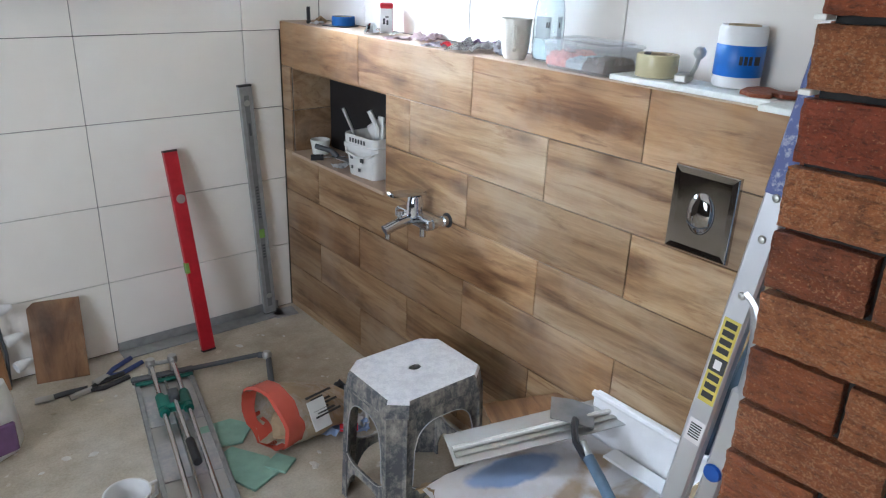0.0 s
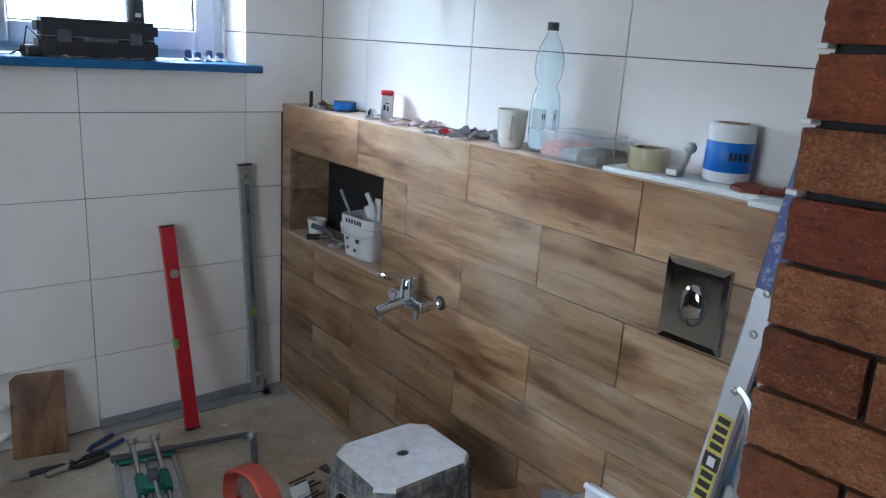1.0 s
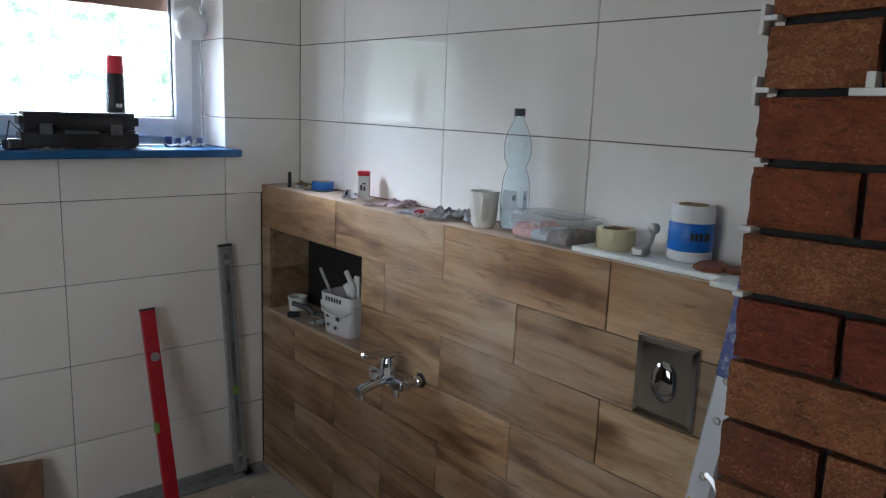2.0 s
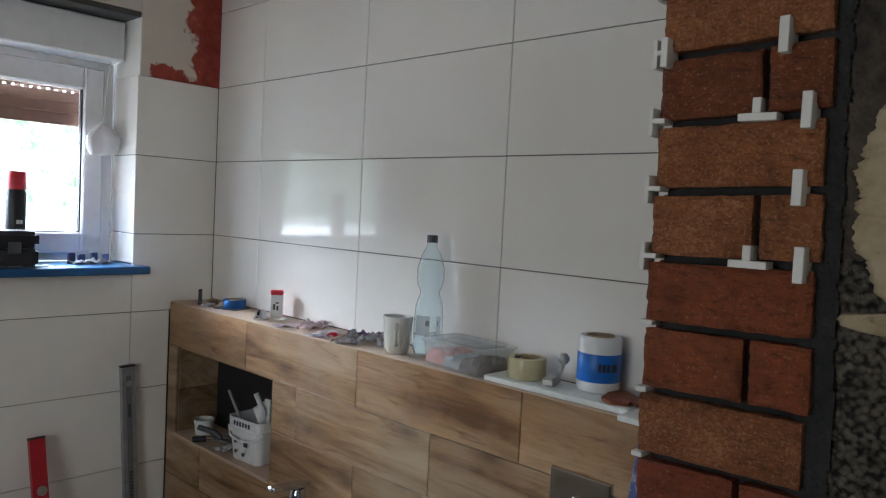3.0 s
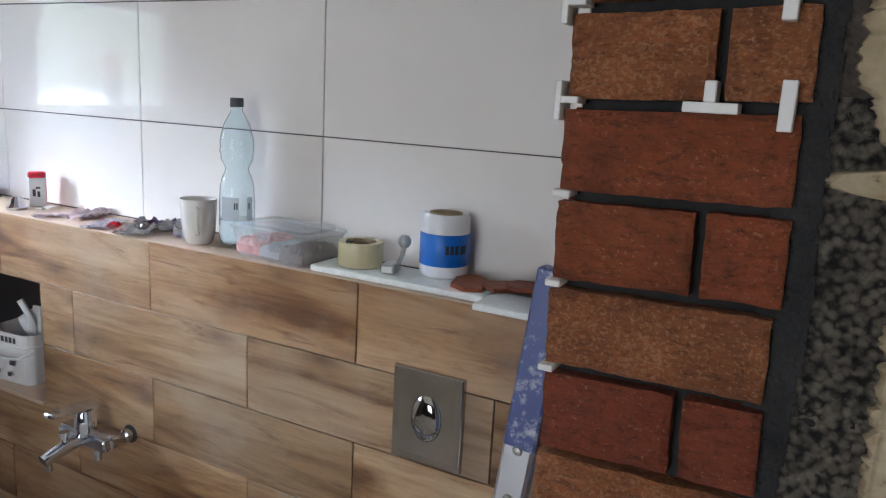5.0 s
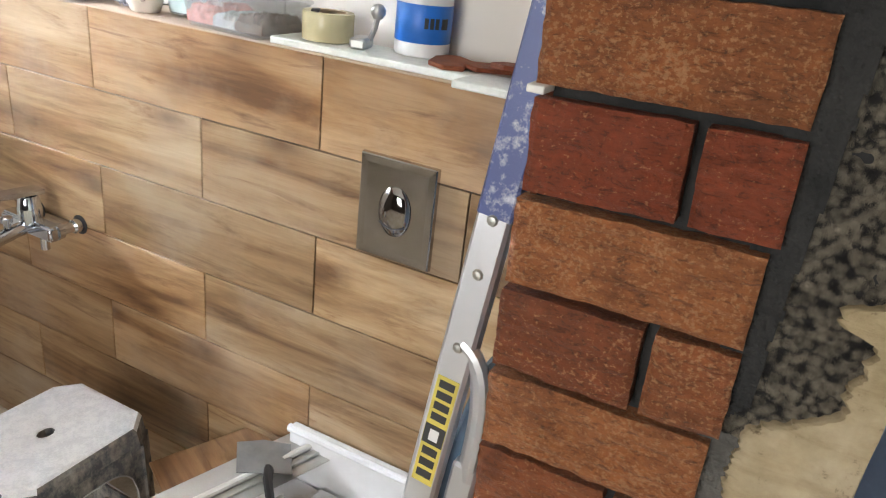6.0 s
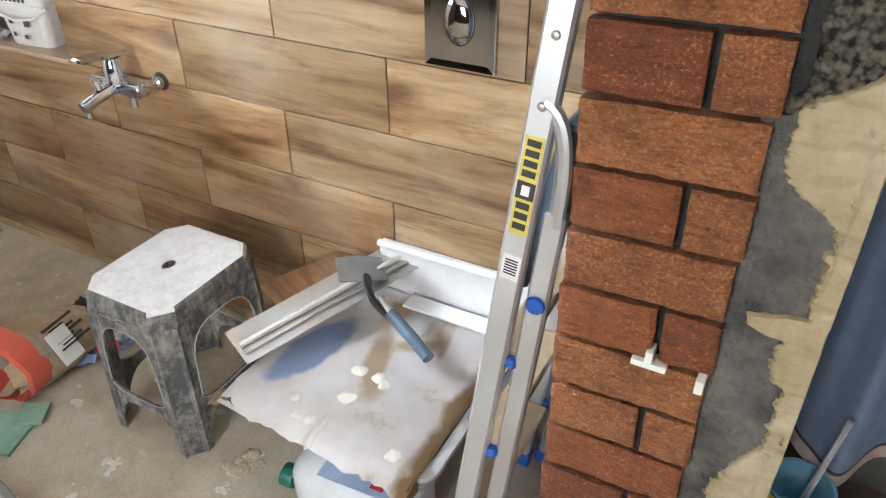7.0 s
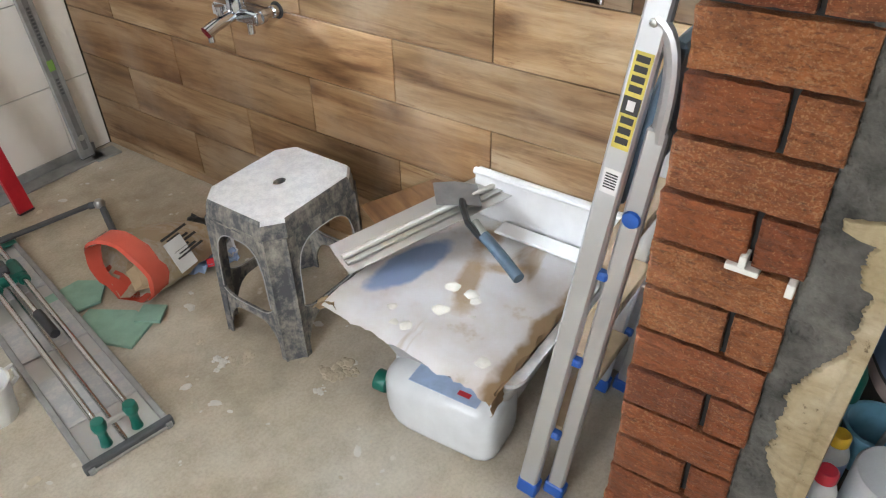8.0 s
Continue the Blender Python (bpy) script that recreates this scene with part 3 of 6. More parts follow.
# lobes of plaster and smeared joints: height, half height, reach
LOBES = [(0.22, 0.14, 0.030), (0.56, 0.16, 0.044), (0.855, 0.04, 0.020), (0.896, 0.018, 0.056), (1.105, 0.075, 0.060), (1.252, 0.014, 0.026), (1.557, 0.013, 0.056), (1.685, 0.12, 0.048), (1.892, 0.016, 0.056), (2.105, 0.03, 0.034)]


def plaster_edge(z):
    edge = 0.214
    for zc, half, reach in LOBES:
        u = max(0.0, 1 - (abs(z - zc) / half) ** 2.0)
        edge = max(edge, 0.214 + reach * min(1.0, 1.2 * u))
    return edge + 0.008 * noise.noise(Vector((z * 33, 5.1, 0))) + 0.006 * noise.noise(Vector((z * 88, 1.1, 0))) + 0.005 * noise.noise(Vector((z * 200, 1.1, 0))) + 0.003 * noise.noise(Vector((z * 430, 4.1, 0)))


def grains(y, z):
    d = noise.voronoi(Vector((y * 130, z * 130, 0.3)))[0][0]
    return 0.0055 * max(0.0, 1 - d * 1.3)


def strip_edge(z):
    return 0.270 + 0.012 * noise.noise(Vector((z * 6, 2.2, 0))) + 0.004 * noise.noise(Vector((z * 40, 8.2, 0)))


bm = ragged(PY0 + 0.006, 0.305, 0.0, 1.13, 40, 380, lambda y, z: 0.002 + 0.006 * abs(nz3(y, z, 38)) + 0.004 * abs(nz3(y, z, 120, 3)), lambda y, z: True)
part("adhesive_coat", bm, "adhesive", pier, "smeared grey tile adhesive")
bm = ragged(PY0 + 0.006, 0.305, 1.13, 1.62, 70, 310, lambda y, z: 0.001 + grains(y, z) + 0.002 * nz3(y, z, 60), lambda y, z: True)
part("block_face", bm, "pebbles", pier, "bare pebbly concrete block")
bm = ragged(PY0 + 0.006, 0.305, 1.62, ZC, 40, 300, lambda y, z: 0.002 + 0.004 * abs(nz3(y, z, 95)) + 0.003 * abs(nz3(y, z, 210, 3)), lambda y, z: True)
part("block_face", bm, "blockgrain", pier, "bare brown block with rough grain")
bm = ragged(0.245, 0.306, 0.0, ZC, 26, 900, lambda y, z: 0.0075 + 0.0025 * abs(nz3(y, z, 70, 4)) + 0.002 * nz3(y, z, 200, 6), lambda y, z: y > strip_edge(z) + 0.06 * max(0.0, min(1.0, (1.16 - z) / 0.06)))
part("adhesive_strip", bm, "fresh", pier, "dark adhesive squeezed out beside the bricks")
own = bmesh.new()
rows = []
for j in range(1401):
    z = ZC * j / 1400
    edge = plaster_edge(z)
    row = []
    for i in range(37):
        u = i / 36
        y = PY0 - 0.002 + (edge - PY0 + 0.002) * u
        d = 0.007 + 0.004 * min(1.0, (1 - u) * 9) + 0.0034 * nz3(y * 1.6, z * 0.8, 24) + 0.0016 * nz3(y * 0.35 + z * 0.12, z * 1.5, 90, 2) + 0.0010 * nz3(y, z, 150, 7)
        d += 0.0035 * max(0.0, 1 - abs(y - 0.208 - 0.008 * nz3(0, z, 6, 5)) / 0.004) * (1 if nz3(0, z, 3, 9) > -0.1 else 0)
        if i == 0:
            d = 0.002
        if i == 36:
            d = 0.001
        row.append(own.verts.new((PX - d, y, z)))
    rows.append(row)
for a, b in zip(rows, rows[1:]):
    for i in range(36):
        own.faces.new((a[i], a[i + 1], b[i + 1], b[i]))
bm = own
part("plaster_skin", bm, "plaster", pier, "beige plaster with a ragged edge", smooth=True)
# ---------------------------------------------------------------- window
window = tagged(new("window_1"), "white plastic window with a brown roller shutter half a hand down", "window", "", "structure")
window.matrix_world = pose(0, 3.02, 0)
GX0, GX1, GZ0, GZ1 = 0.90, 1.545, 1.497, 2.05
FX0, FX1, FZ0, FZ1 = 0.745, 1.660, 1.388, 2.165
bm = box(FX0, FX0 + 0.07, 0.03, 0.10, FZ0, FZ1, 0.004)
for a in ((FX1 - 0.055, FX1, 0.03, 0.10, FZ0, FZ1), (FX0 + 0.071, FX1 - 0.056, 0.03, 0.10, FZ0, FZ0 + 0.045), (FX0 + 0.071, FX1 - 0.056, 0.03, 0.10, FZ1 - 0.045, FZ1)):
    box(*a, 0.004, bm=bm)
part("window_frame", bm, "pvc", window, "white plastic frame")
bm = box(FX0 + 0.055, GX0, 0.012, 0.075, FZ0 + 0.03, FZ1 - 0.03, 0.006)
box(GX1, FX1 - 0.04, 0.012, 0.075, FZ0 + 0.03, FZ1 - 0.03, 0.006, bm=bm)
box(GX0 + 0.001, GX1 - 0.001, 0.012, 0.075, FZ0 + 0.03, GZ0, 0.006, bm=bm)
box(GX0 + 0.001, GX1 - 0.001, 0.012, 0.075, GZ1, FZ1 - 0.03, 0.006, bm=bm)
sash = part("sash", bm, "pvc", window, "white plastic sash")
bm = box(GX0, GX0 + 0.005, 0.03, 0.05, GZ0, GZ1)
box(GX1 - 0.005, GX1, 0.03, 0.05, GZ0, GZ1, bm=bm)
box(GX0, GX1, 0.03, 0.05, GZ0, GZ0 + 0.004, bm=bm)
part("seal", bm, "seal", sash, "black rubber seal")
pane = part("pane", box(GX0 + 0.002, GX1 - 0.002, 0.038, 0.042, GZ0 + 0.001, GZ1 - 0.001), "glass", sash)
pane.visible_shadow = False
bm = box(0.828, 0.852, -0.004, 0.014, 1.72, 1.80, 0.003)
tube([(0.84, 0.0, 1.77), (0.84, -0.03, 1.77), (0.84, -0.04, 1.74), (0.84, -0.04, 1.65)], 0.010, 8, bm=bm)
part("handle", bm, "pvc", sash, "white window handle")
shutter = tagged(new("roller_shutter"), "brown roller shutter with light slots, lowered a little", "shutter")
shutter.matrix_world = pose(0, 3.125, 0)
for i in range(4):
    z0 = 1.912 + i * 0.045
    bm = bmesh.new()
    if i < 2:
        box(GX0 - 0.05, GX1 + 0.05, 0.0, 0.012, z0, z0 + 0.0449, 0.002, bm=bm)
    else:
        # slot row at the top edge of the slat
        box(GX0 - 0.05, GX1 + 0.05, 0.0, 0.012, z0, z0 + 0.0385, 0.002, bm=bm)
        for k in range(25):
            box(GX0 - 0.05 + k * 0.030, GX0 - 0.05 + k * 0.030 + 0.018, 0.002, 0.010, z0 + 0.0385, z0 + 0.045, bm=bm)
    part("slat", bm, "shutter", shutter)
shutter_box = tagged(part("shutter_box", box(FX0, 1.660, 2.95, 3.10, 2.167, 2.318, 0.006), "pvc"), "white plastic shutter box above the window", "shutter box", "", "structure")
sill = tagged(part("window_sill", box(0.70, 1.698, 2.752, 3.045, 1.357, 1.386, 0.004), "bluefilm"), "window sill wrapped in blue protective film", "window sill", "", "structure")
backdrop = tagged(part("backdrop", box(-9.0, 12.0, 0, 0.02, -2.0, 16.0), "garden", m=pose(0, 7.5, 0)), "bright hazy garden outside the window", "backdrop", "", "structure")
setting("ground_outside", box(-6, 8, 3.2, 9.0, -0.6, -0.5), "floor", "pale ground outside the window", "ground")

# ---------------------------------------------------------------- cladding: one object a piece
cache = {}


def slab(name, wx, wy, wz, material, parent, at, bevel=0.0012):
    """A tile of its own; tiles of one size share a mesh."""
    key = (name, material, round(wx, 4), round(wy, 4), round(wz, 4))
    if key not in cache:
        ob = part(name, box(-wx / 2, wx / 2, -wy / 2, wy / 2, -wz / 2, wz / 2, bevel), material, parent)
        cache[key] = ob.data
    else:
        ob = new(name, cache[key])
        ob.parent = parent
    ob.location = at
    return ob


def cut(a, b, lo, hi):
    return max(a, lo), min(b, hi)


def lay_white():
    g = 0.0013
    # window wall
    xs = [1.664 - 0.603 * k for k in range(-1, 2)]
    for k in range(-4, 3):
        z0, z1 = R0 + k * RP, R0 + (k + 1) * RP
        for xr in xs:
            xa, xb = cut(xr - 0.603, xr, BX0, XU if k >= 0 else XW - 0.002)
            za, zb = max(z0, 0.004), z1
            if xb - xa < 0.03:
                continue
            spans = [(xa, xb, za, zb)]
            if k >= 0 and xa < WX1 - 0.012 and xb > WX0 - 0.01:
                if k == 0:
                    spans = [(xa, xb, za, 1.356)]
                    if xa < WX0 - 0.03:
                        spans.append((xa, WX0, 1.36, zb))
                else:
                    spans = [(xa, min(xb, WX0), za, zb)] if xa < WX0 - 0.03 else []
            for p, q, r, s in spans:
                slab("tile", q - p - 2 * g, 0.008, s - r - 2 * g, "tile", wall_window, ((p + q) / 2, YW + 0.004, (r + s) / 2))
    # window reveals
    for k in range(0, 3):
        za, zb = max(R0 + k * RP, 1.388), R0 + (k + 1) * RP
        for x in (1.671, 0.736):
            slab("tile", 0.008, 0.212 - 2 * g, zb - za - 2 * g, "tile", wall_window, (x, 2.9445, (za + zb) / 2))
    # wall over the ledge
    ys = [2.838] + [2.503 - 0.601 * k for k in range(0, 5)]
    for k in range(0, 5):
        za, zb = cut(R0 + k * RP, R0 + (k + 1) * RP, ZL + 0.001, ZC - 0.003)
        for yb, ya in zip(ys, ys[1:]):
            slab("tile", 0.008, yb - ya - 2 * g, zb - za - 2 * g, "tile", wall_upper, (XU + 0.004, (ya + yb) / 2, (za + zb) / 2))


def lay_planks():
    g = 0.0014
    odd = [YW - 0.002, 2.267, 1.669, 1.069, 0.468, 0.30]
    even = [YW - 0.002, 2.563, 1.963, 1.361, 0.758, 0.30]
    for k in range(8):
        z1, z0 = ZL - 0.1717 * k, max(ZL - 0.1717 * (k + 1), 0.003)
        js = odd if k % 2 == 0 else even
        for yb, ya in zip(js, js[1:]):
            spans = [(ya, yb)]
            if k in (1, 2):  # the niche interrupts these rows
                spans = [(a, b) for a, b in ((ya, min(yb, NY0)), (max(ya, NY1), yb)) if b - a > 0.02]
            for a, b in spans:
                slab("plank", 0.008, b - a - 2 * g, z1 - z0 - 2 * g, "wood", half_wall, (XW + 0.004, (a + b) / 2, (z0 + z1) / 2), 0.0009)


lay_white()
lay_planks()


def brick_mesh(w, h, seed):
    """A slip with a rough, dragged front face (towards -x) and worn edges."""
    own = bmesh.new()
    nx, nz = max(8, int(w / 0.0055)), 13
    grid = {}
    for i in range(nx + 1):
        for j in range(nz + 1):
            u, v = i / nx, j / nz
            edge = min(i, nx - i, j, nz - j)
            y, z = w * (u - 0.5), h * (v - 0.5)
            d = 0.0036 * noise.noise(Vector((y * 28 + seed, z * 130, seed))) + 0.0026 * noise.noise(Vector((y * 60, z * 170, seed * 2)))
            if edge == 0:
                d -= 0.0035
                y += 0.0012 * noise.noise(Vector((y * 70, z * 70, seed + 9)))
                z += 0.0012 * noise.noise(Vector((y * 70, z * 70, seed + 4)))
            grid[i, j] = own.verts.new((-0.010 - d, y, z))
    for i in range(nx):
        for j in range(nz):
            own.faces.new((grid[i, j], grid[i, j + 1], grid[i + 1, j + 1], grid[i + 1, j]))
    ring = [grid[i, 0] for i in range(nx + 1)] + [grid[nx, j] for j in range(1, nz + 1)] + [grid[i, nz] for i in range(nx - 1, -1, -1)] + [grid[0, j] for j in range(nz - 1, 0, -1)]
    back = [own.verts.new((0.012, v.co.y, v.co.z)) for v in ring]
    for k in range(len(ring)):
        q = (k + 1) % len(ring)
        own.faces.new((ring[k], ring[q], back[q], back[k]))
    return own


def lay_bricks():
    rnd = random.Random(5)
    for r in range(-17, 14):
        top = 1.441 + 0.0804 * r
        h = 0.0706 if r > -1 else 0.0724
        z = top - h / 2
        left = 0.478 + rnd.uniform(-0.0015, 0.0015)
        spans = [(0.2915, left)] if r % 2 == 0 else [(0.3600, left), (0.2885, 0.3510)]
        for a, b in spans:
            pale = r in (4, 3, 0, -2, -4, -6, -8, -9) or (r == -5 and a < 0.3) or (r == -3 and a < 0.3) or (r > 5 and r % 2 == 0)
            ob = part("brick", brick_mesh(b - a, h, r * 3.7 + a * 11), "brick_pale" if pale else "brick_ochre" if r < -2 or r > 4 else "brick", pier, smooth=False)
            ob.location = (1.280 + rnd.uniform(-0.0015, 0.0015), (a + b) / 2, z + 0.006 * (0.385 - (a + b) / 2) / 0.19)
            ob.rotation_euler = (radians(-1.6 + rnd.uniform(-0.4, 0.4)), 0, 0)
        # return slips on the inner side
        ob = part("brick", box(1.295, 1.40 if r % 2 else 1.485, PY1 + 0.001, PY1 + 0.0075, top - h, top, 0.001), "brick", pier)


def lay_spacers():
    def bar(y, z, w, h, proud=0.004):
        return part("spacer", box(1.2655 - proud, 1.285, y - w / 2, y + w / 2, z - h / 2, z + h / 2, 0.0008), "spacer", pier)
    for r in (3, 5, 7, 9, -7):
        z = 1.441 + 0.0804 * r - 0.0755
        bm = box(1.262, 1.285, 0.3375, 0.3795, z - 0.0042, z + 0.0042, 0.0008)
        box(1.262, 1.285, 0.3548, 0.3642, z + 0.0042, z + 0.021, 0.0008, bm=bm)
        part("spacer", bm, "spacer", pier, "white T-shaped tile spacer")
    for r in (3, 4, 5, 6, 7, 8, 9):
        z = 1.441 + 0.0804 * r - 0.0755
        y = {3: 0.303, 4: 0.310, 5: 0.306, 6: 0.334}.get(r, 0.300 + 0.005 * (r % 3))
        bar(y, z + 0.004, 0.0105, 0.038, 0.010)
    bar(0.297, 1.441 - 0.0804 * 7 - 0.078, 0.010, 0.020, 0.010)
    for r in (2, 3, 4, 5, 6, 7, 8, 9):
        z = 1.441 + 0.0804 * r - 0.0755
        bar(0.4735, z + 0.001, 0.016, 0.006)
        if r > 2:
            part("spacer", box(1.262, 1.29, 0.481, 0.4865, z - 0.017, z + 0.017, 0.0008), "spacer", pier)
        if r > 5:
            bar(0.469, z, 0.0085, 0.034, 0.010)
    for r in (1, 0):
        bar(0.4745, 1.441 + 0.0804 * r - 0.0755, 0.014, 0.006)


lay_bricks()
lay_spacers()
# ---------------------------------------------------------------- on the walls


def bars(parent, material, rows, m):
    """Plain bars in place of writing: rows of (x, z, w, h) on a face that looks along -y."""
    own = bmesh.new()
    for x, z, w, h in rows:
        box(x, x + w, -0.0006, 0.0, z, z + h, bm=own)
    return part("lettering", own, material, parent, m=m)


def mixer_tap():
    t = thing("bath_mixer", pose(XW, 1.83, 0.725), "chrome single-lever bath mixer on the wood-look wall", "tap")
    bm = box(-0.090, -0.052, -0.088, 0.088, -0.019, 0.019, 0.007, segs=3)
    part("body", bm, "chrome", t, smooth=True)
    for y in (0.075, -0.075):
        bm = lathe([(0.0, 0), (0.017, 0), (0.017, 0.02), (0.012, 0.024), (0.012, 0.05), (0.019, 0.052), (0.019, 0.066), (0, 0.066)], 16, m=pose(0, y, 0, 0, -90, 0))
        part("wall_union", bm, "chrome", t, smooth=True)
        part("wall_hole", lathe([(0, 0), (0.024, 0), (0.024, 0.0015), (0, 0.0015)], 18, m=pose(0, y, 0, 0, -90, 0)), "black", t, "dark unfinished hole round the pipe")
    bm = lathe([(0, 0), (0.026, 0), (0.027, 0.035), (0.023, 0.06), (0.020, 0.066), (0, 0.068)], 18, m=pose(-0.072, 0.0, 0.008))
    part("cartridge_cover", bm, "chrome", t, smooth=True)
    bm = prism([(0.026, -0.022), (0.028, 0.0), (0.026, 0.022), (-0.06, 0.018), (-0.108, 0.015), (-0.110, 0), (-0.108, -0.015), (-0.06, -0.018)], 0, 0.013, 0.003, m=pose(-0.068, 0, 0.076, 0, 6, 4))
    part("lever", bm, "chrome", t)
    bm = tube([(-0.075, 0.0, 0.0), (-0.11, 0.002, -0.004), (-0.15, 0.003, -0.012), (-0.185, 0.004, -0.022)], 0.017, 12, flat=0.75)
    lathe([(0, 0), (0.009, 0), (0.009, 0.03), (0, 0.03)], 12, bm=bm, m=pose(-0.172, 0.003, -0.05))
    part("spout", bm, "chrome", t, smooth=True)
    part("diverter_knob", lathe([(0, 0), (0.008, 0), (0.008, 0.012), (0.013, 0.014), (0.013, 0.026), (0, 0.028)], 14, m=pose(-0.128, 0.003, 0.008)), "chrome", t, smooth=True)
    part("hose_outlet", lathe([(0, 0), (0.010, 0), (0.010, 0.028), (0, 0.028)], 12, m=pose(-0.074, -0.045, -0.048)), "chrome", t, smooth=True)


def flush_plate():
    t = thing("flush_plate", pose(XW, 0.894, 0.997), "polished chrome toilet flush plate with an oval button", "flush plate")
    own = bmesh.new()
    w, h = 0.0775, 0.0955
    rings = []
    for dx, k in ((0.0, 0.0), (-0.009, 0.001), (-0.0115, 0.003), (-0.0108, 0.012), (-0.0105, 0.016), (-0.0105, 0.05)):
        rings.append([own.verts.new((dx, sy * (w - k), sz * (h - k))) for sy, sz in ((-1, -1), (1, -1), (1, 1), (-1, 1))])
    for a, b in zip(rings, rings[1:]):
        for i in range(4):
            own.faces.new((a[i], a[(i + 1) % 4], b[(i + 1) % 4], b[i]))
    own.faces.new(rings[-1])
    part("plate", own, "platechrome", t)
    bm = lathe([(0.0, 0.019), (0.018, 0.0175), (0.030, 0.0125), (0.0335, 0.007), (0.034, 0.004), (0.034, 0.0)], 32, sx=1.42, m=pose(-0.004, 0.0, 0.0, 0, -90, 0))
    b = part("button", bm, "platechrome", t, "oval domed button", smooth=True)
    bm = lathe([(0.0345, 0.0), (0.036, 0.004), (0.038, 0.0), (0.0345, 0.0)], 32, sx=1.40, m=pose(-0.0065, 0.0, 0.0, 0, -90, 0))
    part("button_ring", bm, "chrome", t, smooth=True)
    part("button_split", tube([(-0.0175, -0.027, -0.022), (-0.0205, -0.012, -0.028), (-0.021, 0.0, -0.0295), (-0.0205, 0.012, -0.028), (-0.0175, 0.027, -0.022)], 0.0012, 6), "darkgrey", b)


mixer_tap()
flush_plate()

# ---------------------------------------------------------------- against the window wall


def spirit_level(name, material, length, w, d, m, label):
    t = thing(name, m, label, "spirit level")
    bm = box(-w / 2, w / 2, -d / 2, d / 2, 0.006, length - 0.006, 0.0015)
    part("body", bm, material, t)
    for z in (0.0, length - 0.006):
        part("end_cap", box(-w / 2 - 0.001, w / 2 + 0.001, -d / 2 - 0.001, d / 2 + 0.001, z, z + 0.007, 0.001), "black", t)
    return t


lev = spirit_level("spirit_level", "redlevel", 0.80, 0.052, 0.022, pose(1.348, 2.648, 0.0015, -11.4, 0.0, 0) @ pose(0, 0, 0, 0, -1.4, 0), "red spirit level leaning against the tiled wall")
for z, mat in ((0.615, "greytin"),):
    v = part("vial_window", lathe([(0, 0), (0.017, 0), (0.017, 0.003), (0.012, 0.004), (0, 0.004)], 20, m=pose(0.004, -0.0115, z, 90, 0, 0)), mat, lev, "round vial window", smooth=True)
part("edge_vial", box(-0.0285, -0.013, -0.0122, 0.011, 0.325, 0.368, 0.002), "vial", lev, "yellow-green edge vial")
lev = spirit_level("spirit_level", "alu_dark", 1.0, 0.054, 0.020, pose(1.695, 2.806, 0.0015, -1.2, -2.55, 0), "long grey aluminium spirit level upright against the tiles")
part("groove", box(-0.010, 0.010, -0.0112, -0.0095, 0.04, 0.96), "levelweb", lev, "darker recessed web")
for z in (0.93, 0.09):
    part("grip_hole", lathe([(0, 0), (0.012, 0), (0.012, 0.002), (0, 0.002)], 16, m=pose(0, -0.010, z, 90, 0, 0)), "greytin", lev)
part("vial", box(-0.012, 0.012, -0.0125, 0.010, 0.36, 0.40, 0.002), "vial", lev, "green vial")
tagged(bars(lev, "darkgrey", [(-0.006, 0.45 + 0.013 * i, 0.012, 0.008) for i in range(11)] + [(-0.006, 0.27 + 0.013 * i, 0.012, 0.008) for i in range(5)] + [(-0.005, 0.80, 0.010, 0.05)], pose(0, -0.0114, 0)), kind="stuff")

# grey angle profile along the foot of the wall
t = thing("angle_profile", pose(1.06, 2.80, 0), "grey metal wall profile lying along the foot of the tiles", "profile")
part("flange", box(0.0, 0.685, -0.045, 0.030, 0.0, 0.006, 0.001), "alu_dark", t)
part("web", box(0.0, 0.685, 0.024, 0.030, 0.006, 0.042, 0.001), "alu_dark", t)
t = thing("angle_profile", pose(1.70, 2.79, 0, 0, 0, -6), "short grey offcut of profile in the corner", "profile")
part("flange", box(0.0, 0.10, -0.05, 0.03, 0.0, 0.006, 0.001), "alu_dark", t)

for x, y, lean, yaw, w, label in ((0.838, 2.742, -17, -14, 0.174, "wood-look tile offcut leaning on the tiled wall"), (0.60, 2.765, -13, 8, 0.15, "second wood-look tile offcut leaning on the tiled wall")):
    tagged(part("tile_offcut", box(-w / 2, w / 2, 0.0, 0.298, -0.004, 0.004, 0.001), "wood_dark", m=pose(x, y, 0.002, lean, 0, yaw) @ pose(0, 0, 0, 90, 0, 0)), label, "tile", "leaning offcuts")

t = thing("clip_strip", pose(0.695, 2.775, 0), "white plastic levelling clips stacked by the wall", "clips")
for i, (dx, z) in enumerate(((0.0, 0.31), (0.02, 0.19), (0.035, 0.08))):
    part("clip", lathe([(0, 0), (0.020, 0), (0.022, 0.012), (0.016, 0.04), (0.010, 0.06), (0, 0.062)], 14, m=pose(dx - 0.03, 0, z, 0, 80, 10 * i)), "white", t, smooth=True)
part("spine", tube([(-0.02, 0.03, 0.0), (-0.012, 0.03, 0.13), (-0.03, 0.035, 0.36)], 0.006, 8), "darkgrey", t)

t = thing("plastic_sack", pose(0.553, 2.42, 0, 0, 0, 12), "white plastic sack with a dark purple print standing on the screed", "sack")
bm = lathe([(0, 0), (0.085, 0.0), (0.098, 0.02), (0.095, 0.10), (0.090, 0.18), (0.07, 0.235), (0.02, 0.25), (0, 0.25)], 20, sy=0.75)
for v in bm.verts:
    v.co += 0.012 * Vector((noise.noise(v.co * 18), noise.noise(v.co * 18 + Vector((5, 0, 0))), 0))
part("body", bm, "white", t, smooth=True)
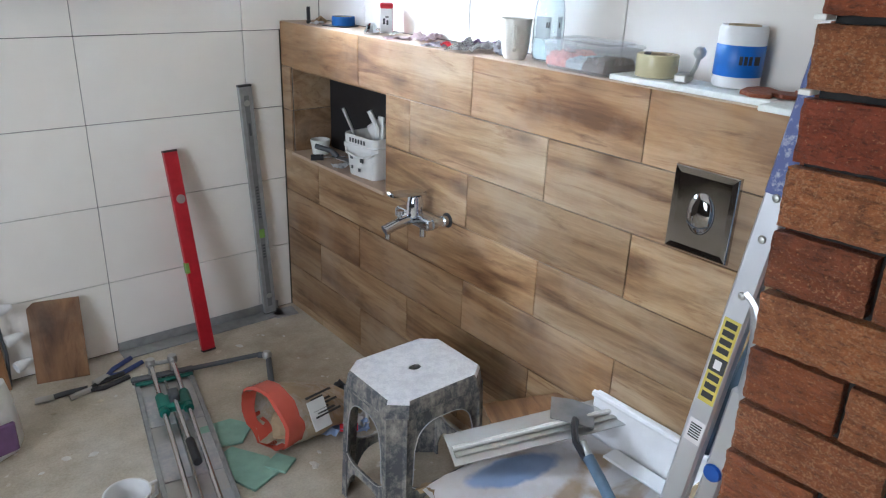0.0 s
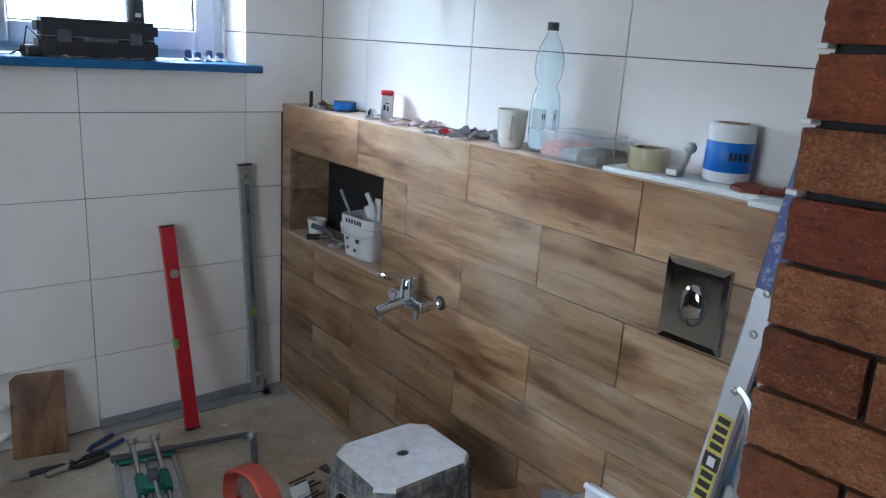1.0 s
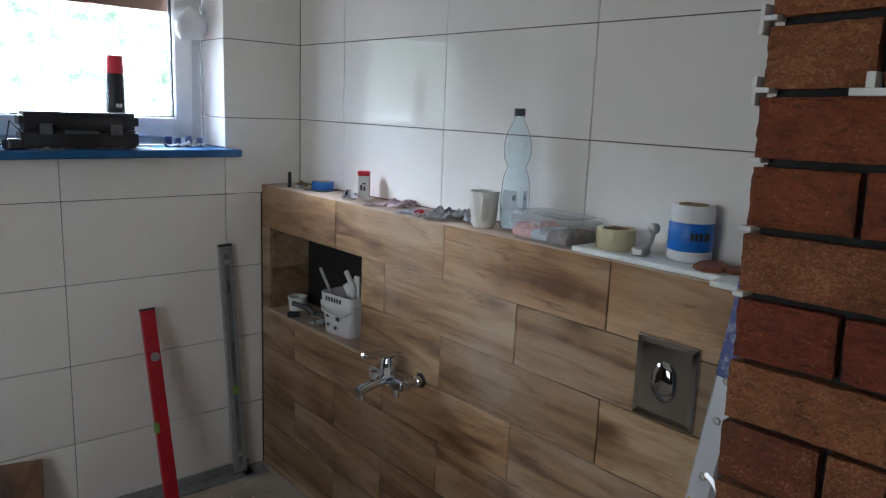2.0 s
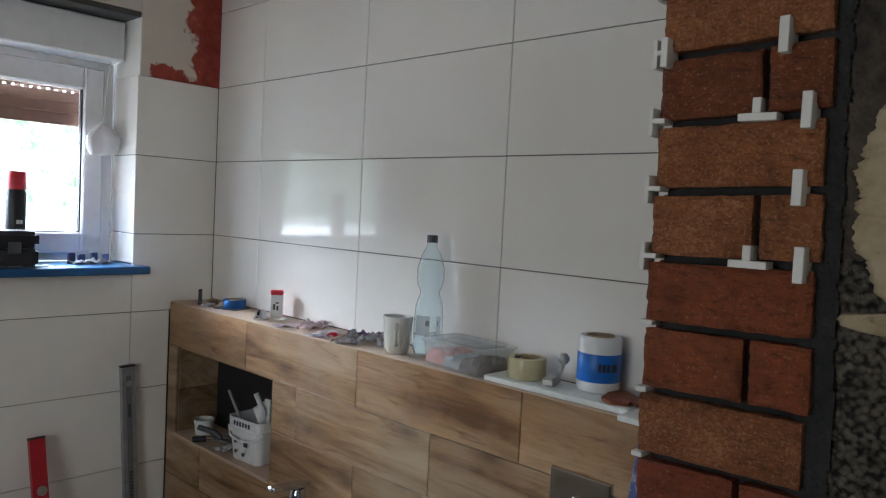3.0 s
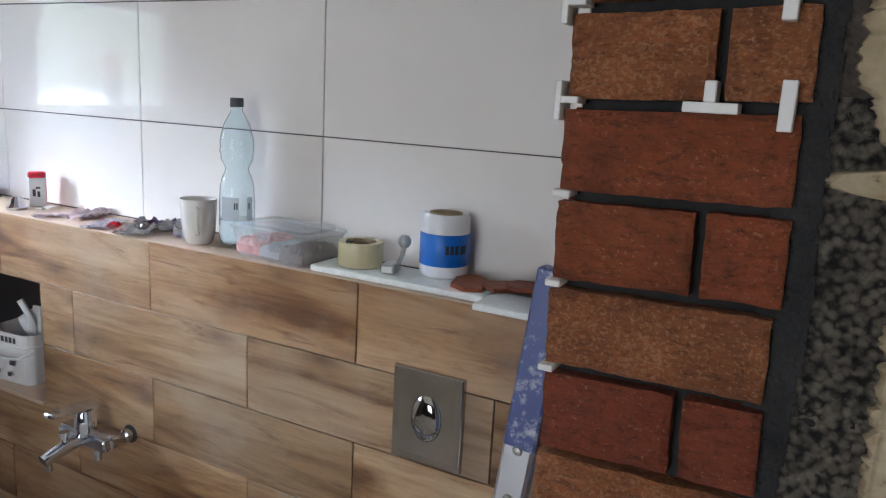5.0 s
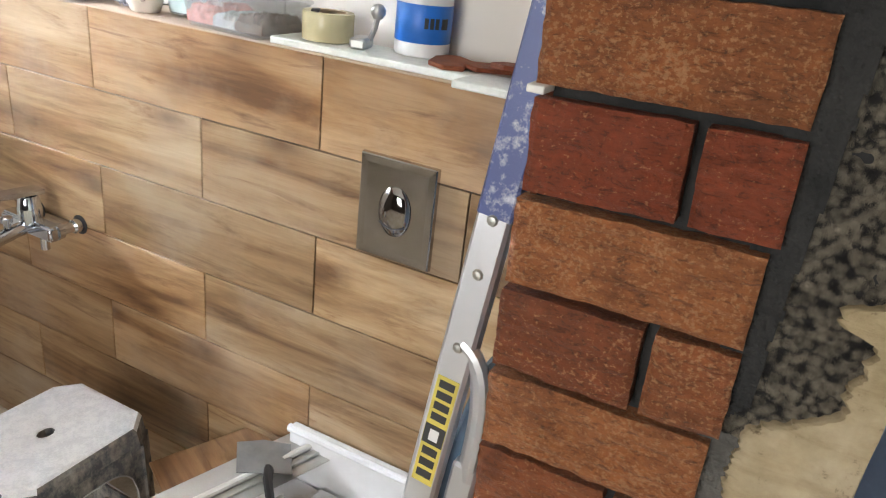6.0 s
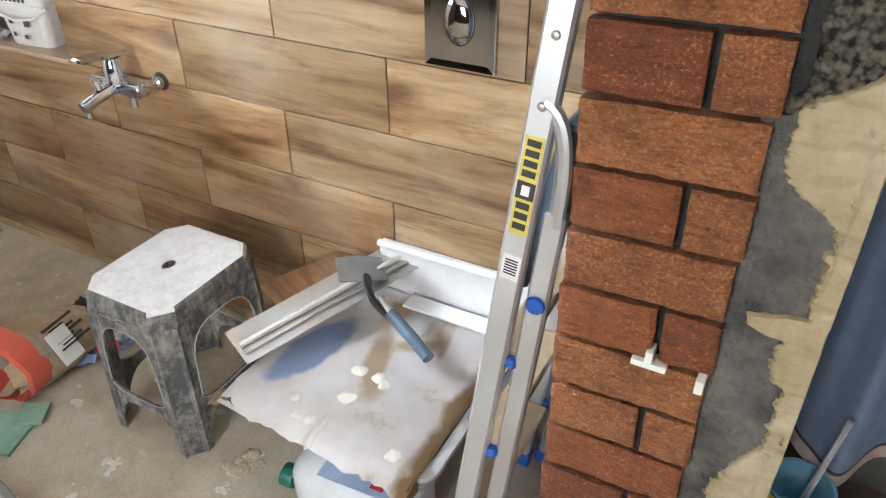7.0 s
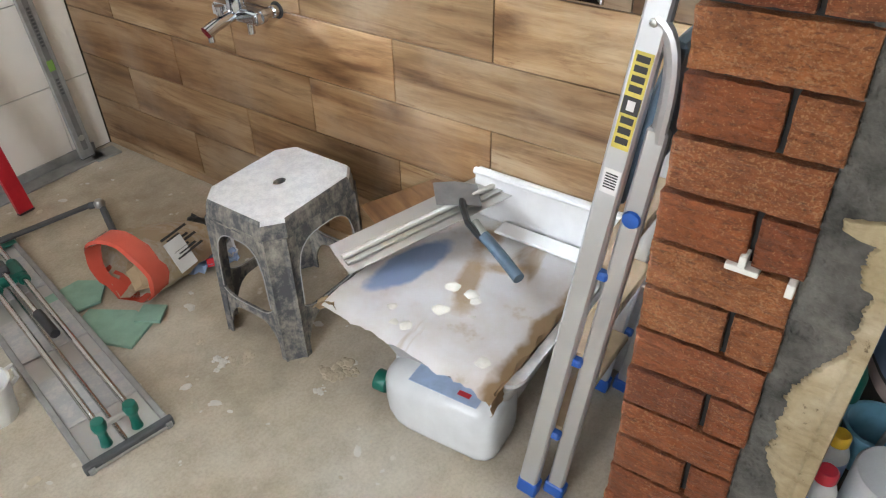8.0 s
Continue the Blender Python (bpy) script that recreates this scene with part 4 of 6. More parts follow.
part("print", box(-0.055, 0.055, -0.089, -0.075, 0.03, 0.13, 0.004), "purple", t, "dark purple printed panel")

# hand tools at the foot of the wall
t = thing("pliers", pose(0.90, 2.60, 0.012, 0, 0, 12), "grey pliers with black grips on the screed", "pliers")
for s in (1, -1):
    part("handle", tube([(-0.01, 0, 0), (0.03, 0.022 * s, 0), (0.13, 0.018 * s, 0)], 0.009, 8, flat=0.7), "black", t, smooth=True)
part("jaws", tube([(-0.08, 0, 0), (-0.05, 0.002, 0), (0.0, 0, 0)], 0.011, 8, flat=0.7), "steel", t)
t = thing("pliers", pose(0.98, 2.66, 0.012, 0, 0, 24), "blue-handled tile nippers on the screed", "pliers")
for s in (1, -1):
    part("handle", tube([(-0.02, 0, 0), (0.03, 0.026 * s, 0), (0.12, 0.03 * s, 0.004)], 0.009, 8, flat=0.7), "navy", t, smooth=True)
part("jaws", box(-0.075, -0.01, -0.014, 0.014, -0.008, 0.010, 0.004), "steel", t)
t = thing("scraper", pose(0.78, 2.63, 0.008, 0, 0, -8), "small scraper with a grey blade on the screed", "scraper")
part("blade", box(-0.06, 0.0, -0.02, 0.02, -0.001, 0.001), "steel", t)
part("handle", tube([(0, 0, 0), (0.04, 0.0, 0.004), (0.11, 0.004, 0.002)], 0.010, 8, flat=0.7), "darkgrey", t, smooth=True)

# ---------------------------------------------------------------- tile cutter


def tile_cutter():
    ang = math.degrees(math.atan2(-(1.13 - 0.92), 2.55 - 1.478))
    t = thing("tile_cutter", pose(0.923, 1.478, 0, 0, 0, ang), "long manual tile cutter with chrome rails and green fittings", "tile cutter")
    L = 1.10
    part("base_plate", box(-0.102, 0.102, 0.0, L, 0.004, 0.012, 0.002), "steel", t, "dusty steel base plate")
    for x in (-0.094, 0.094):
        part("base_rim", box(x - 0.008, x + 0.008, 0.0, L, 0.0, 0.02, 0.002), "alu_dark", t)
    part("breaking_bar", tube([(0, 0.02, 0.016), (0, L - 0.03, 0.016)], 0.006, 8), "rod", t)
    for y in (0.004, L - 0.022):
        part("end_bar", box(-0.108, 0.108, y, y + 0.020, 0.0, 0.026, 0.003), "darkgrey", t)
    for y in (0.055, L - 0.015):
        part("cross_bar", tube([(-0.055, y, 0.07), (0.055, y, 0.07)], 0.008, 8), "steel", t)
        for x in (-0.038, 0.038):
            bm = lathe([(0, 0), (0.014, 0), (0.011, 0.02), (0.011, 0.045), (0.0165, 0.053), (0.018, 0.066), (0.015, 0.079), (0, 0.082)], 14, m=pose(x, y, 0.012))
            part("rail_post", bm, "green" if y < 0.5 else "steel", t, "green plastic rail post" if y < 0.5 else "dusty steel rail post", smooth=True)
    for x in (-0.038, 0.038):
        part("rail", tube([(x, 0.045, 0.07), (x, L + 0.02, 0.07)], 0.0085, 12), "rod", t, "chrome guide rail", smooth=True)
    c = part("carriage", box(-0.054, 0.054, 0.755, 0.835, 0.056, 0.088, 0.008), "green", t, "green sliding carriage")
    for x in (-0.038, 0.038):
        part("bearing", tube([(x, 0.74, 0.07), (x, 0.85, 0.07)], 0.0165, 12), "green", c)
    part("pivot", box(-0.016, 0.016, 0.77, 0.82, 0.085, 0.115, 0.004), "darkgrey", c)
    part("cutting_wheel", lathe([(0, -0.002), (0.013, 0), (0, 0.002)], 16, m=pose(0, 0.79, 0.035, 0, 90, 0)), "rod", c)
    h = part("lever", tube([(0, 0.79, 0.098), (0.004, 0.60, 0.092), (0.006, 0.52, 0.088)], 0.0075, 10), "rod", t, smooth=True)
    part("grip", tube([(0.006, 0.535, 0.09), (0.009, 0.44, 0.086), (0.009, 0.425, 0.085)], 0.0135, 10), "black", h, "black rubber grip", smooth=True)
    part("ruler_bar", box(-0.112, 0.36, 1.06, 1.085, 0.02, 0.030, 0.003), "darkgrey", t, "black stop bar at the end")
    part("scale_strip", box(-0.10, 0.10, 1.035, 1.058, 0.016, 0.022, 0.002), "green", t, "green scale strip")
    part("stop_arm", tube([(0.352, 1.07, 0.025), (0.385, 1.05, 0.028), (0.37, 0.98, 0.025), (0.345, 0.86, 0.02)], 0.013, 8, flat=0.8), "darkgrey", t, smooth=True)
    part("stop_knob", lathe([(0, 0), (0.017, 0), (0.019, 0.014), (0.012, 0.026), (0, 0.027)], 12, m=pose(0.376, 1.03, 0.03)), "steel", t, smooth=True)
    for k in range(3):
        part("rubber_pad", box(-0.09, 0.09, 0.16 + 0.3 * k, 0.36 + 0.3 * k, 0.012, 0.0155, 0.001), "tubgrey", t, "grey dusty rubber pad")


tile_cutter()

# ---------------------------------------------------------------- plastic stool


def stool():
    t = thing("stool", pose(1.507, 1.497, 0), "dark grey plastic step stool crusted with white mortar", "stool")
    H, a, b, c = 0.43, 0.157, 0.128, 0.045
    top = [(a - c, -b), (a, -b + c * 0.8), (a, b - c * 0.8), (a - c, b), (-a + c, b), (-a, b - c * 0.8), (-a, -b + c * 0.8), (-a + c, -b)]
    own = bmesh.new()
    prof = ((1.06, H - 0.055), (1.05, H - 0.045), (1.02, H - 0.012), (0.985, H - 0.002), (0.93, H))
    rings = [[own.verts.new((x * k, y * k, z)) for x, y in top] for k, z in prof]
    for p, q in zip(rings, rings[1:]):
        for i in range(8):
            own.faces.new((p[i], p[(i + 1) % 8], q[(i + 1) % 8], q[i]))
    hole = [own.verts.new((0.019 * math.cos(radians(22.5 + 45 * i - 45)), 0.014 * math.sin(radians(22.5 + 45 * i - 45)), H - 0.001)) for i in range(8)]
    deep = [own.verts.new((v.co.x, v.co.y, H - 0.05)) for v in hole]
    for i in range(8):
        own.faces.new((rings[-1][i], rings[-1][(i + 1) % 8], hole[(i + 1) % 8], hole[i]))
        own.faces.new((hole[i], hole[(i + 1) % 8], deep[(i + 1) % 8], deep[i]))
    own.faces.ensure_lookup_table()
    data_seat = part("seat", own, "stool", t)
    data_seat.data.materials.append(M["stooltop"])
    for p in data_seat.data.polygons:
        p.material_index = 1 if p.center.z > H - 0.008 and p.normal.z > 0.5 else 0
    part("hole_bottom", box(-0.022, 0.022, -0.018, 0.018, H - 0.056, H - 0.052), "black", t)
    # thick crust of dried mortar on the top, ragged at the rim
    own = bmesh.new()
    n = 64
    inner = [own.verts.new((0.021 * math.cos(2 * math.pi * i / n), 0.016 * math.sin(2 * math.pi * i / n), H + 0.0015)) for i in range(n)]
    prev = inner
    for f, z in ((0.35, 0.003), (0.62, 0.002), (0.80, 0.003), (0.915, 0.0015)):
        ring = []
        for i in range(n):
            an = 2 * math.pi * i / n
            d = Vector((math.cos(an), math.sin(an)))
            r = min(a / max(1e-6, abs(d.x)), b / max(1e-6, abs(d.y)), (a + b - c * 0.92) / (abs(d.x) + abs(d.y) * 1.12))
            k = f * r * (1 + (0.03 * noise.noise(Vector((an * 9, f, 1))) if f > 0.9 else 0))
            ring.append(own.verts.new((d.x * k, d.y * k, H + z + 0.0015 * noise.noise(Vector((d.x * k * 60, d.y * k * 60, 2))))))
        for i in range(n):
            own.faces.new((prev[i], prev[(i + 1) % n], ring[(i + 1) % n], ring[i]))
        prev = ring
    part("mortar_crust", own, "stooltop", t, "white dried mortar on the seat", smooth=True)
    def half(z):
        k = 1.05 + 0.055 * (1 - z / (H - 0.05))
        return a * k, b * (k + 0.03 * (1 - z / H))
    cc = c * 0.95
    def strip(rows, thick):
        own = bmesh.new()
        vs = [[own.verts.new(p) for p in r] for r in rows]
        for p, q in zip(vs, vs[1:]):
            for i in range(len(p) - 1):
                own.faces.new((p[i], p[i + 1], q[i + 1], q[i]))
        bmesh.ops.recalc_face_normals(own, faces=own.faces)
        bmesh.ops.solidify(own, geom=own.faces[:], thickness=thick)
        return own
    # corner legs: tapering channels with a hollowed middle and two ribs
    for sx in (1, -1):
        for sy in (1, -1):
            rows = []
            for j in range(13):
                z = (H - 0.05) * (1 - j / 12)
                X, Y = half(z)
                w = 0.017 + 0.016 * (z / H) ** 2
                px, py = X - cc, Y - cc * 0.8
                rows.append([(sx * x, sy * y, z) for x, y in ((px - w, Y), (px - 0.004, Y), (px + 0.002, Y + 0.002), (px + 0.008, Y - 0.009), (X - 0.008, py + 0.006), (X + 0.002, py + 0.002), (X, py - 0.004), (X, py - w))])
            part("leg", strip(rows, 0.005), "stool", t)
    # arched aprons, low stretchers and the pale lips round the openings
    for axis in (0, 1):
        for sign in (1, -1):
            def at(u, z, out=0.0):
                X, Y = half(z)
                w = 0.017 + 0.016 * (z / H) ** 2
                if axis:
                    return (u * (X - cc - w), sign * (Y + out), z)
                return (sign * (X + out), u * (Y - cc * 0.8 - w), z)
            us = [-1 + 2 * i / 24 for i in range(25)]
            low = [H - 0.155 + 0.075 * math.sqrt(max(0.0, 1 - abs(u) ** 3.4)) for u in us]
            part("apron", strip([[at(u, z + (H - 0.045 - z) * q, 0.001) for q in (0, 0.5, 1)] for u, z in zip(us, low)], 0.004), "stool", t)
            part("stretcher", strip([[at(u, 0.112 - 0.075 * abs(u) ** 5 + q * (0.030 + 0.095 * abs(u) ** 5), -0.002) for q in (0, 0.5, 1)] for u in us], 0.005), "stool", t)
            part("lip", tube([at(-1, 0.17, 0.002)] + [at(u, z, 0.002) for u, z in zip(us, low)] + [at(1, 0.17, 0.002)], 0.0015, 6), "tubgrey", t, "pale mortar on the arch's edge", smooth=True)
            part("lip", tube([at(u, 0.142 + 0.02 * abs(u) ** 5, 0.001) for u in us], 0.0015, 6), "tubgrey", t, "pale mortar on the stretcher's edge", smooth=True)


stool()

# ---------------------------------------------------------------- paper sack with an orange mouth


def cement_bag():
    t = thing("cement_bag", pose(1.262, 1.955, 0, 0, 0, 8), "open brown paper mortar bag with a torn orange rim", "bag")
    def ring(x, ry, rz, n=28, wob=0.0):
        return [(x + wob * noise.noise(Vector((math.cos(2 * math.pi * k / n) * 2, math.sin(2 * math.pi * k / n) * 2, x * 9))),
                 ry * math.cos(2 * math.pi * k / n), max(0.003, rz + rz * math.sin(2 * math.pi * k / n))) for k in range(n)]
    def skin(rows, close=False):
        own = bmesh.new()
        vs = [[own.verts.new(p) for p in r] for r in rows]
        for p, q in zip(vs, vs[1:]):
            for i in range(len(p)):
                own.faces.new((p[i], p[(i + 1) % len(p)], q[(i + 1) % len(q)], q[i]))
        if close:
            own.faces.new(vs[-1])
        return own
    rows = [ring(0.0 + 0.045 * i, ry, rz, wob=0.02) for i, (ry, rz) in enumerate(((0.125, 0.098), (0.125, 0.096), (0.130, 0.085), (0.130, 0.078), (0.128, 0.070), (0.12, 0.058), (0.115, 0.045), (0.10, 0.035)))]
    for i, r in enumerate(rows):
        rows[i] = [(x, y + 0.010 * noise.noise(Vector((x * 22, y * 22, z * 22))), max(0.003, z + 0.012 * noise.noise(Vector((x * 25 + 4, y * 25, z * 25))))) for x, y, z in r]
    part("body", skin(rows, True), "paper", t, smooth=True)
    rim = [ring(x, ry, rz, wob=0.012) for x, ry, rz in ((0.055, 0.131, 0.103), (-0.005, 0.131, 0.104), (-0.012, 0.122, 0.100), (0.03, 0.112, 0.094))]
    part("orange_rim", skin(rim), "orange", t, "torn orange plastic rim", smooth=True)
    part("contents", lump(0.075, 3, 0.6, m=pose(0.10, 0, 0.012)), "kraft", t, "brown crumpled paper inside")
    bm = bmesh.new()
    for k in range(7):
        an = radians(20 + 6 * k)
        box(0.10 + 0.012 * (k % 2), 0.20 - 0.02 * (k % 3), -0.004, 0.004, 0, 0.001, bm=bm, m=pose(0, -0.139 * math.cos(an), 0.088 + 0.092 * math.sin(an), 90 - 70, 0, 0) @ pose(0, 0, 0, 0, 0, 0))
    part("print", bm, "ink", t, "black printed bars")
    part("paper_label", box(0.085, 0.15, -0.012, 0.012, -0.001, 0.002, m=pose(0, -0.125, 0.125, 62, 0, 0) @ Matrix.Diagonal((1, 4, 1, 1))), "white", t, "white oval label")
    part("folded_end", crumple(0.09, 0.20, 0.035, 8, 10, 12, m=pose(0.33, -0.01, 0.03)), "darkgrey", t, "dark torn end of the bag")


cement_bag()
t = thing("bag_scrap", pose(1.50, 1.90, 0, 0, 0, -30), "crumpled blue and white plastic scrap under the stool", "scrap")
part("sheet", crumple(0.20, 0.12, 0.05, 12), "labelblue", t)
part("mark", box(0.0, 0.06, -0.05, -0.02, 0.045, 0.05, 0.001, m=pose(0, 0, 0.0, 20, 0, 0)), "redplastic", t)
part("white_fold", crumple(0.10, 0.10, 0.07, 5, m=pose(0.05, 0.02, 0.004)), "board", t)

for k, (x, y, yaw, pts) in enumerate(((1.16, 1.89, 15, [(-0.06, -0.11), (0.05, -0.10), (0.07, -0.02), (0.03, 0.11), (-0.05, 0.10), (-0.075, 0.02)]), (1.17, 2.07, -20, [(-0.07, -0.06), (0.05, -0.05), (0.09, 0.04), (0.02, 0.09), (-0.08, 0.06)]), (1.245, 1.835, 40, [(-0.04, -0.035), (0.035, -0.04), (0.045, 0.03), (-0.03, 0.04)]))):
    tagged(part("plasterboard_scrap", prism(pts, 0.0, 0.0095, 0.0012, m=pose(x, y, 0.0005 + 0.002 * k, 0, 1.2 * k, yaw)), "greenboard"), "torn piece of green moisture-proof plasterboard on the screed", "plasterboard", "green scraps")

# ---------------------------------------------------------------- mortar tub, tray and trowels


def mortar_tub():
    t = thing("mortar_tub", pose(1.53, 0.92, 0), "grey mortar tub covered with a flattened paper sack", "tub")
    own = bmesh.new()
    def rr(w, d, z):
        return [own.verts.new((x, y, z)) for x, y in rounded(w, d, 0.04)]
    rings = [rr(0.17, 0.20, 0.0), rr(0.18, 0.21, 0.006), rr(0.38, 0.41, 0.30), rr(0.41, 0.44, 0.302), rr(0.41, 0.44, 0.312), rr(0.365, 0.395, 0.312), rr(0.17, 0.20, 0.02)]
    for a, b in zip(rings, rings[1:]):
        for i in range(len(a)):
            j = (i + 1) % len(a)
            own.faces.new((a[i], a[j], b[j], b[i]))
    own.faces.new(rings[0][::-1])
    own.faces.new(rings[-1])
    part("body", own, "tubgrey", t, smooth=True)


def paper_sheet():
    """The sack spread over the tub, its edges bent down and ragged."""
    t = thing("paper_sack", pose(1.545, 0.94, 0.318), "flattened brown and white paper sack with blue print and mortar blobs", "sack")
    own = bmesh.new()
    nx, ny = 30, 36
    grid = {}
    for i in range(nx + 1):
        for j in range(ny + 1):
            u, v = i / nx, j / ny
            x = -0.265 + 0.50 * u
            y = -0.235 + 0.47 * v
            rag = 0.010 * noise.noise(Vector((j * 0.5, 3, 0))) + 0.006 * noise.noise(Vector((j * 1.7, 8, 0)))
            x += rag * (1 - u) ** 4
            x += 0.05 * (0.5 - v) * (1 - u) * -0.5
            z = 0.012 + 0.006 * noise.noise(Vector((x * 7, y * 7, 1))) + 0.003 * noise.noise(Vector((x * 30, y * 30, 4)))
            z += 0.035 * v * (1 - u) * 0.2
            if v < 0.12:  # the side that folds down over the rim
                z -= (0.12 - v) / 0.12 * 0.016
                y += (0.12 - v) / 0.12 * 0.02
            if u < 0.07:
                z -= (0.07 - u) / 0.07 * 0.008
            grid[i, j] = own.verts.new((x, y, z))
    for i in range(nx):
        for j in range(ny):
            own.faces.new((grid[i, j], grid[i + 1, j], grid[i + 1, j + 1], grid[i, j + 1]))
    bmesh.ops.solidify(own, geom=own.faces[:], thickness=0.003)
    k = Mat("printed_paper", 0.8)
    v = k.coords(shift=False)
    sep = k.add("SeparateXYZ")
    k.link(v, sep.inputs[0])
    n = k.noise(v, 6, 4, 0.6)
    base = k.ramp(k.noise(v, 9, 6, 0.6), [(0.30, (0.60, 0.50, 0.38)), (0.40, (0.80, 0.75, 0.71)), (0.6, (0.87, 0.845, 0.835))])
    m = k.add("VectorMath")
    m.operation = "LENGTH"
    st = k.add("Mapping")
    st.vector_type = "TEXTURE"
    st.inputs["Location"].default_value = (-0.030, 0.155, 0.012)
    st.inputs["Rotation"].default_value = (0, 0, radians(-10))
    st.inputs["Scale"].default_value = (1.35, 0.50, 1.0)
    k.link(v, st.inputs["Vector"])
    k.link(st.outputs[0], m.inputs[0])
    ad = k.add("Math")
    ad.operation = "MULTIPLY_ADD"
    k.link(n, ad.inputs[0])
    ad.inputs[1].default_value = 0.10
    k.link(m.outputs["Value"], ad.inputs[2])
    blue = k.ramp(ad.outputs[0], [(0.135, (0.9, 0.9, 0.9)), (0.155, (0, 0, 0))])
    c = k.mix(blue, base, (0.27, 0.37, 0.58))
    wet = k.add("Mapping")
    wet.inputs["Scale"].default_value = (2.2, 9.0, 1.0)
    wet.inputs["Rotation"].default_value = (0, 0, radians(-14))
    k.link(v, wet.inputs["Vector"])
    stain = k.ramp(k.noise(wet.outputs[0], 1.0, 4, 0.6, 0.6), [(0.57, (0, 0, 0)), (0.66, (0.7, 0.7, 0.7))])
    c = k.mix(stain, c, (0.47, 0.33, 0.18))
    # brown spills; the second also stands in colour for the trowel handle's shadow
    for cx, cy, turn, lx, ly in ((-0.005, 0.010, 22, 1.15, 0.30), (0.085, -0.045, -60, 0.75, 0.26), (0.16, 0.06, 10, 0.5, 0.35)):
        spill = k.add("Mapping")
        spill.vector_type = "TEXTURE"
        spill.inputs["Location"].default_value = (cx, cy, 0.012)
        spill.inputs["Rotation"].default_value = (0, 0, radians(turn))
        spill.inputs["Scale"].default_value = (lx, ly, 1.0)
        k.link(v, spill.inputs["Vector"])
        far = k.add("VectorMath")
        far.operation = "LENGTH"
        k.link(spill.outputs[0], far.inputs[0])
        rim = k.add("Math")
        rim.operation = "MULTIPLY_ADD"
        k.link(k.noise(v, 14, 4, 0.6), rim.inputs[0])
        rim.inputs[1].default_value = 0.14
        k.link(far.outputs["Value"], rim.inputs[2])
        c = k.mix(k.ramp(rim.outputs[0], [(0.13, (0.8, 0.8, 0.8)), (0.185, (0, 0, 0))]), c, (0.50, 0.34, 0.17))
    lip = k.add("Math")
    lip.operation = "MULTIPLY_ADD"
    k.link(n, lip.inputs[0])
    lip.inputs[1].default_value = 0.10
    k.link(sep.outputs[1], lip.inputs[2])
    edge = k.add("MapRange")
    edge.inputs[1].default_value, edge.inputs[2].default_value = -0.135, -0.150
    k.link(lip.outputs[0], edge.inputs[0])
    c = k.mix(edge.outputs[0], c, (0.43, 0.30, 0.165))
    k.colour(c)
    k.bump(k.noise(v, 40, 4), 0.2)
    part("sheet", own, k.m, t, smooth=True)
    rnd = random.Random(3)
    for i in range(9):
        part("mortar_blob", lump(rnd.uniform(0.008, 0.02), i, 0.25, m=pose(rnd.uniform(-0.22, -0.02), rnd.uniform(-0.16, 0.10), 0.014, 0, 0, rnd.uniform(0, 180))), "drip", t, smooth=True)
    own = bmesh.new()
    grid = {}
    for i in range(25):
        for j in range(9):
            u, q = i / 24, j / 8
            x = -0.258 + 0.40 * u
            d = (0.115 - 0.05 * u) * q + 0.006 * noise.noise(Vector((i * 0.7, j * 0.4, 2)))
            grid[i, j] = own.verts.new((x + 0.05 * q * (1 - u), -0.212 + 0.035 * q + 0.010 * noise.noise(Vector((i * 0.4, j * 0.5, 6))), 0.004 - d - 0.025 * (1 - u) * q))
    for i in range(24):
        for j in range(8):
            own.faces.new((grid[i, j], grid[i + 1, j], grid[i + 1, j + 1], grid[i, j + 1]))
    bmesh.ops.solidify(own, geom=own.faces[:], thickness=0.002)
    part("side_fold", own, "kraft", t, "brown paper folded down over the side", smooth=True)
    part("bent_corner", crumple(0.10, 0.09, 0.03, 4, m=pose(-0.215, 0.225, -0.022, 0, 25, 30)), "kraft", t, "brown bent corner")


mortar_tub()
paper_sheet()
t = thing("white_tray", pose(1.79, 0.80, 0), "white plastic tray standing on edge against the wood-look wall", "tray")
part("panel", box(-0.012, 0.010, -0.24, 0.298, 0.001, 0.452, 0.004, m=pose(0, 0, 0, 0, 2, 0)), "board", t)
part("rim", tube([(-0.002, -0.236, 0.452), (-0.002, 0.294, 0.452)], 0.009, 8), "board", t, "rounded rim", smooth=True)
part("inner_step", box(-0.062, -0.010, -0.236, 0.20, 0.331, 0.3385, 0.003), "board", t)
part("end_wall", box(-0.17, -0.006, -0.243, -0.236, 0.20, 0.43, 0.003), "board", t)

tagged(part("tile_offcut", box(-0.004, 0.004, -0.055, 0.055, -0.125, 0.125, 0.001), "wood_dark", m=pose(1.712, 1.235, 0.352, 0, 86, -27)), "wood-look tile offcut resting on the tub", "tile")

t = thing("smoothing_blade", pose(1.628, 1.126, 0.384, 0, -9, 0) @ pose(0, 0, 0, 0, 0, -115), "wide steel smoothing blade with a pale plastic back, smeared with mortar", "trowel")
part("blade", box(-0.062, 0.055, -0.238, 0.238, 0.0, 0.0015), "steel", t, "thin steel blade")
part("back", tube([(0.0, -0.230, 0.006), (0.0, 0.230, 0.006)], 0.013, 8, flat=0.6), "mortarwhite", t, "pale plastic back", smooth=True)
part("stiffener", box(0.012, 0.03, -0.230, 0.230, 0.0015, 0.007, 0.002), "greytin", t)
t = thing("margin_trowel", pose(1.655, 1.035, 0.398, 12, 0, 0), "dark steel trowel with a grey rubber handle lying on the blade", "trowel")
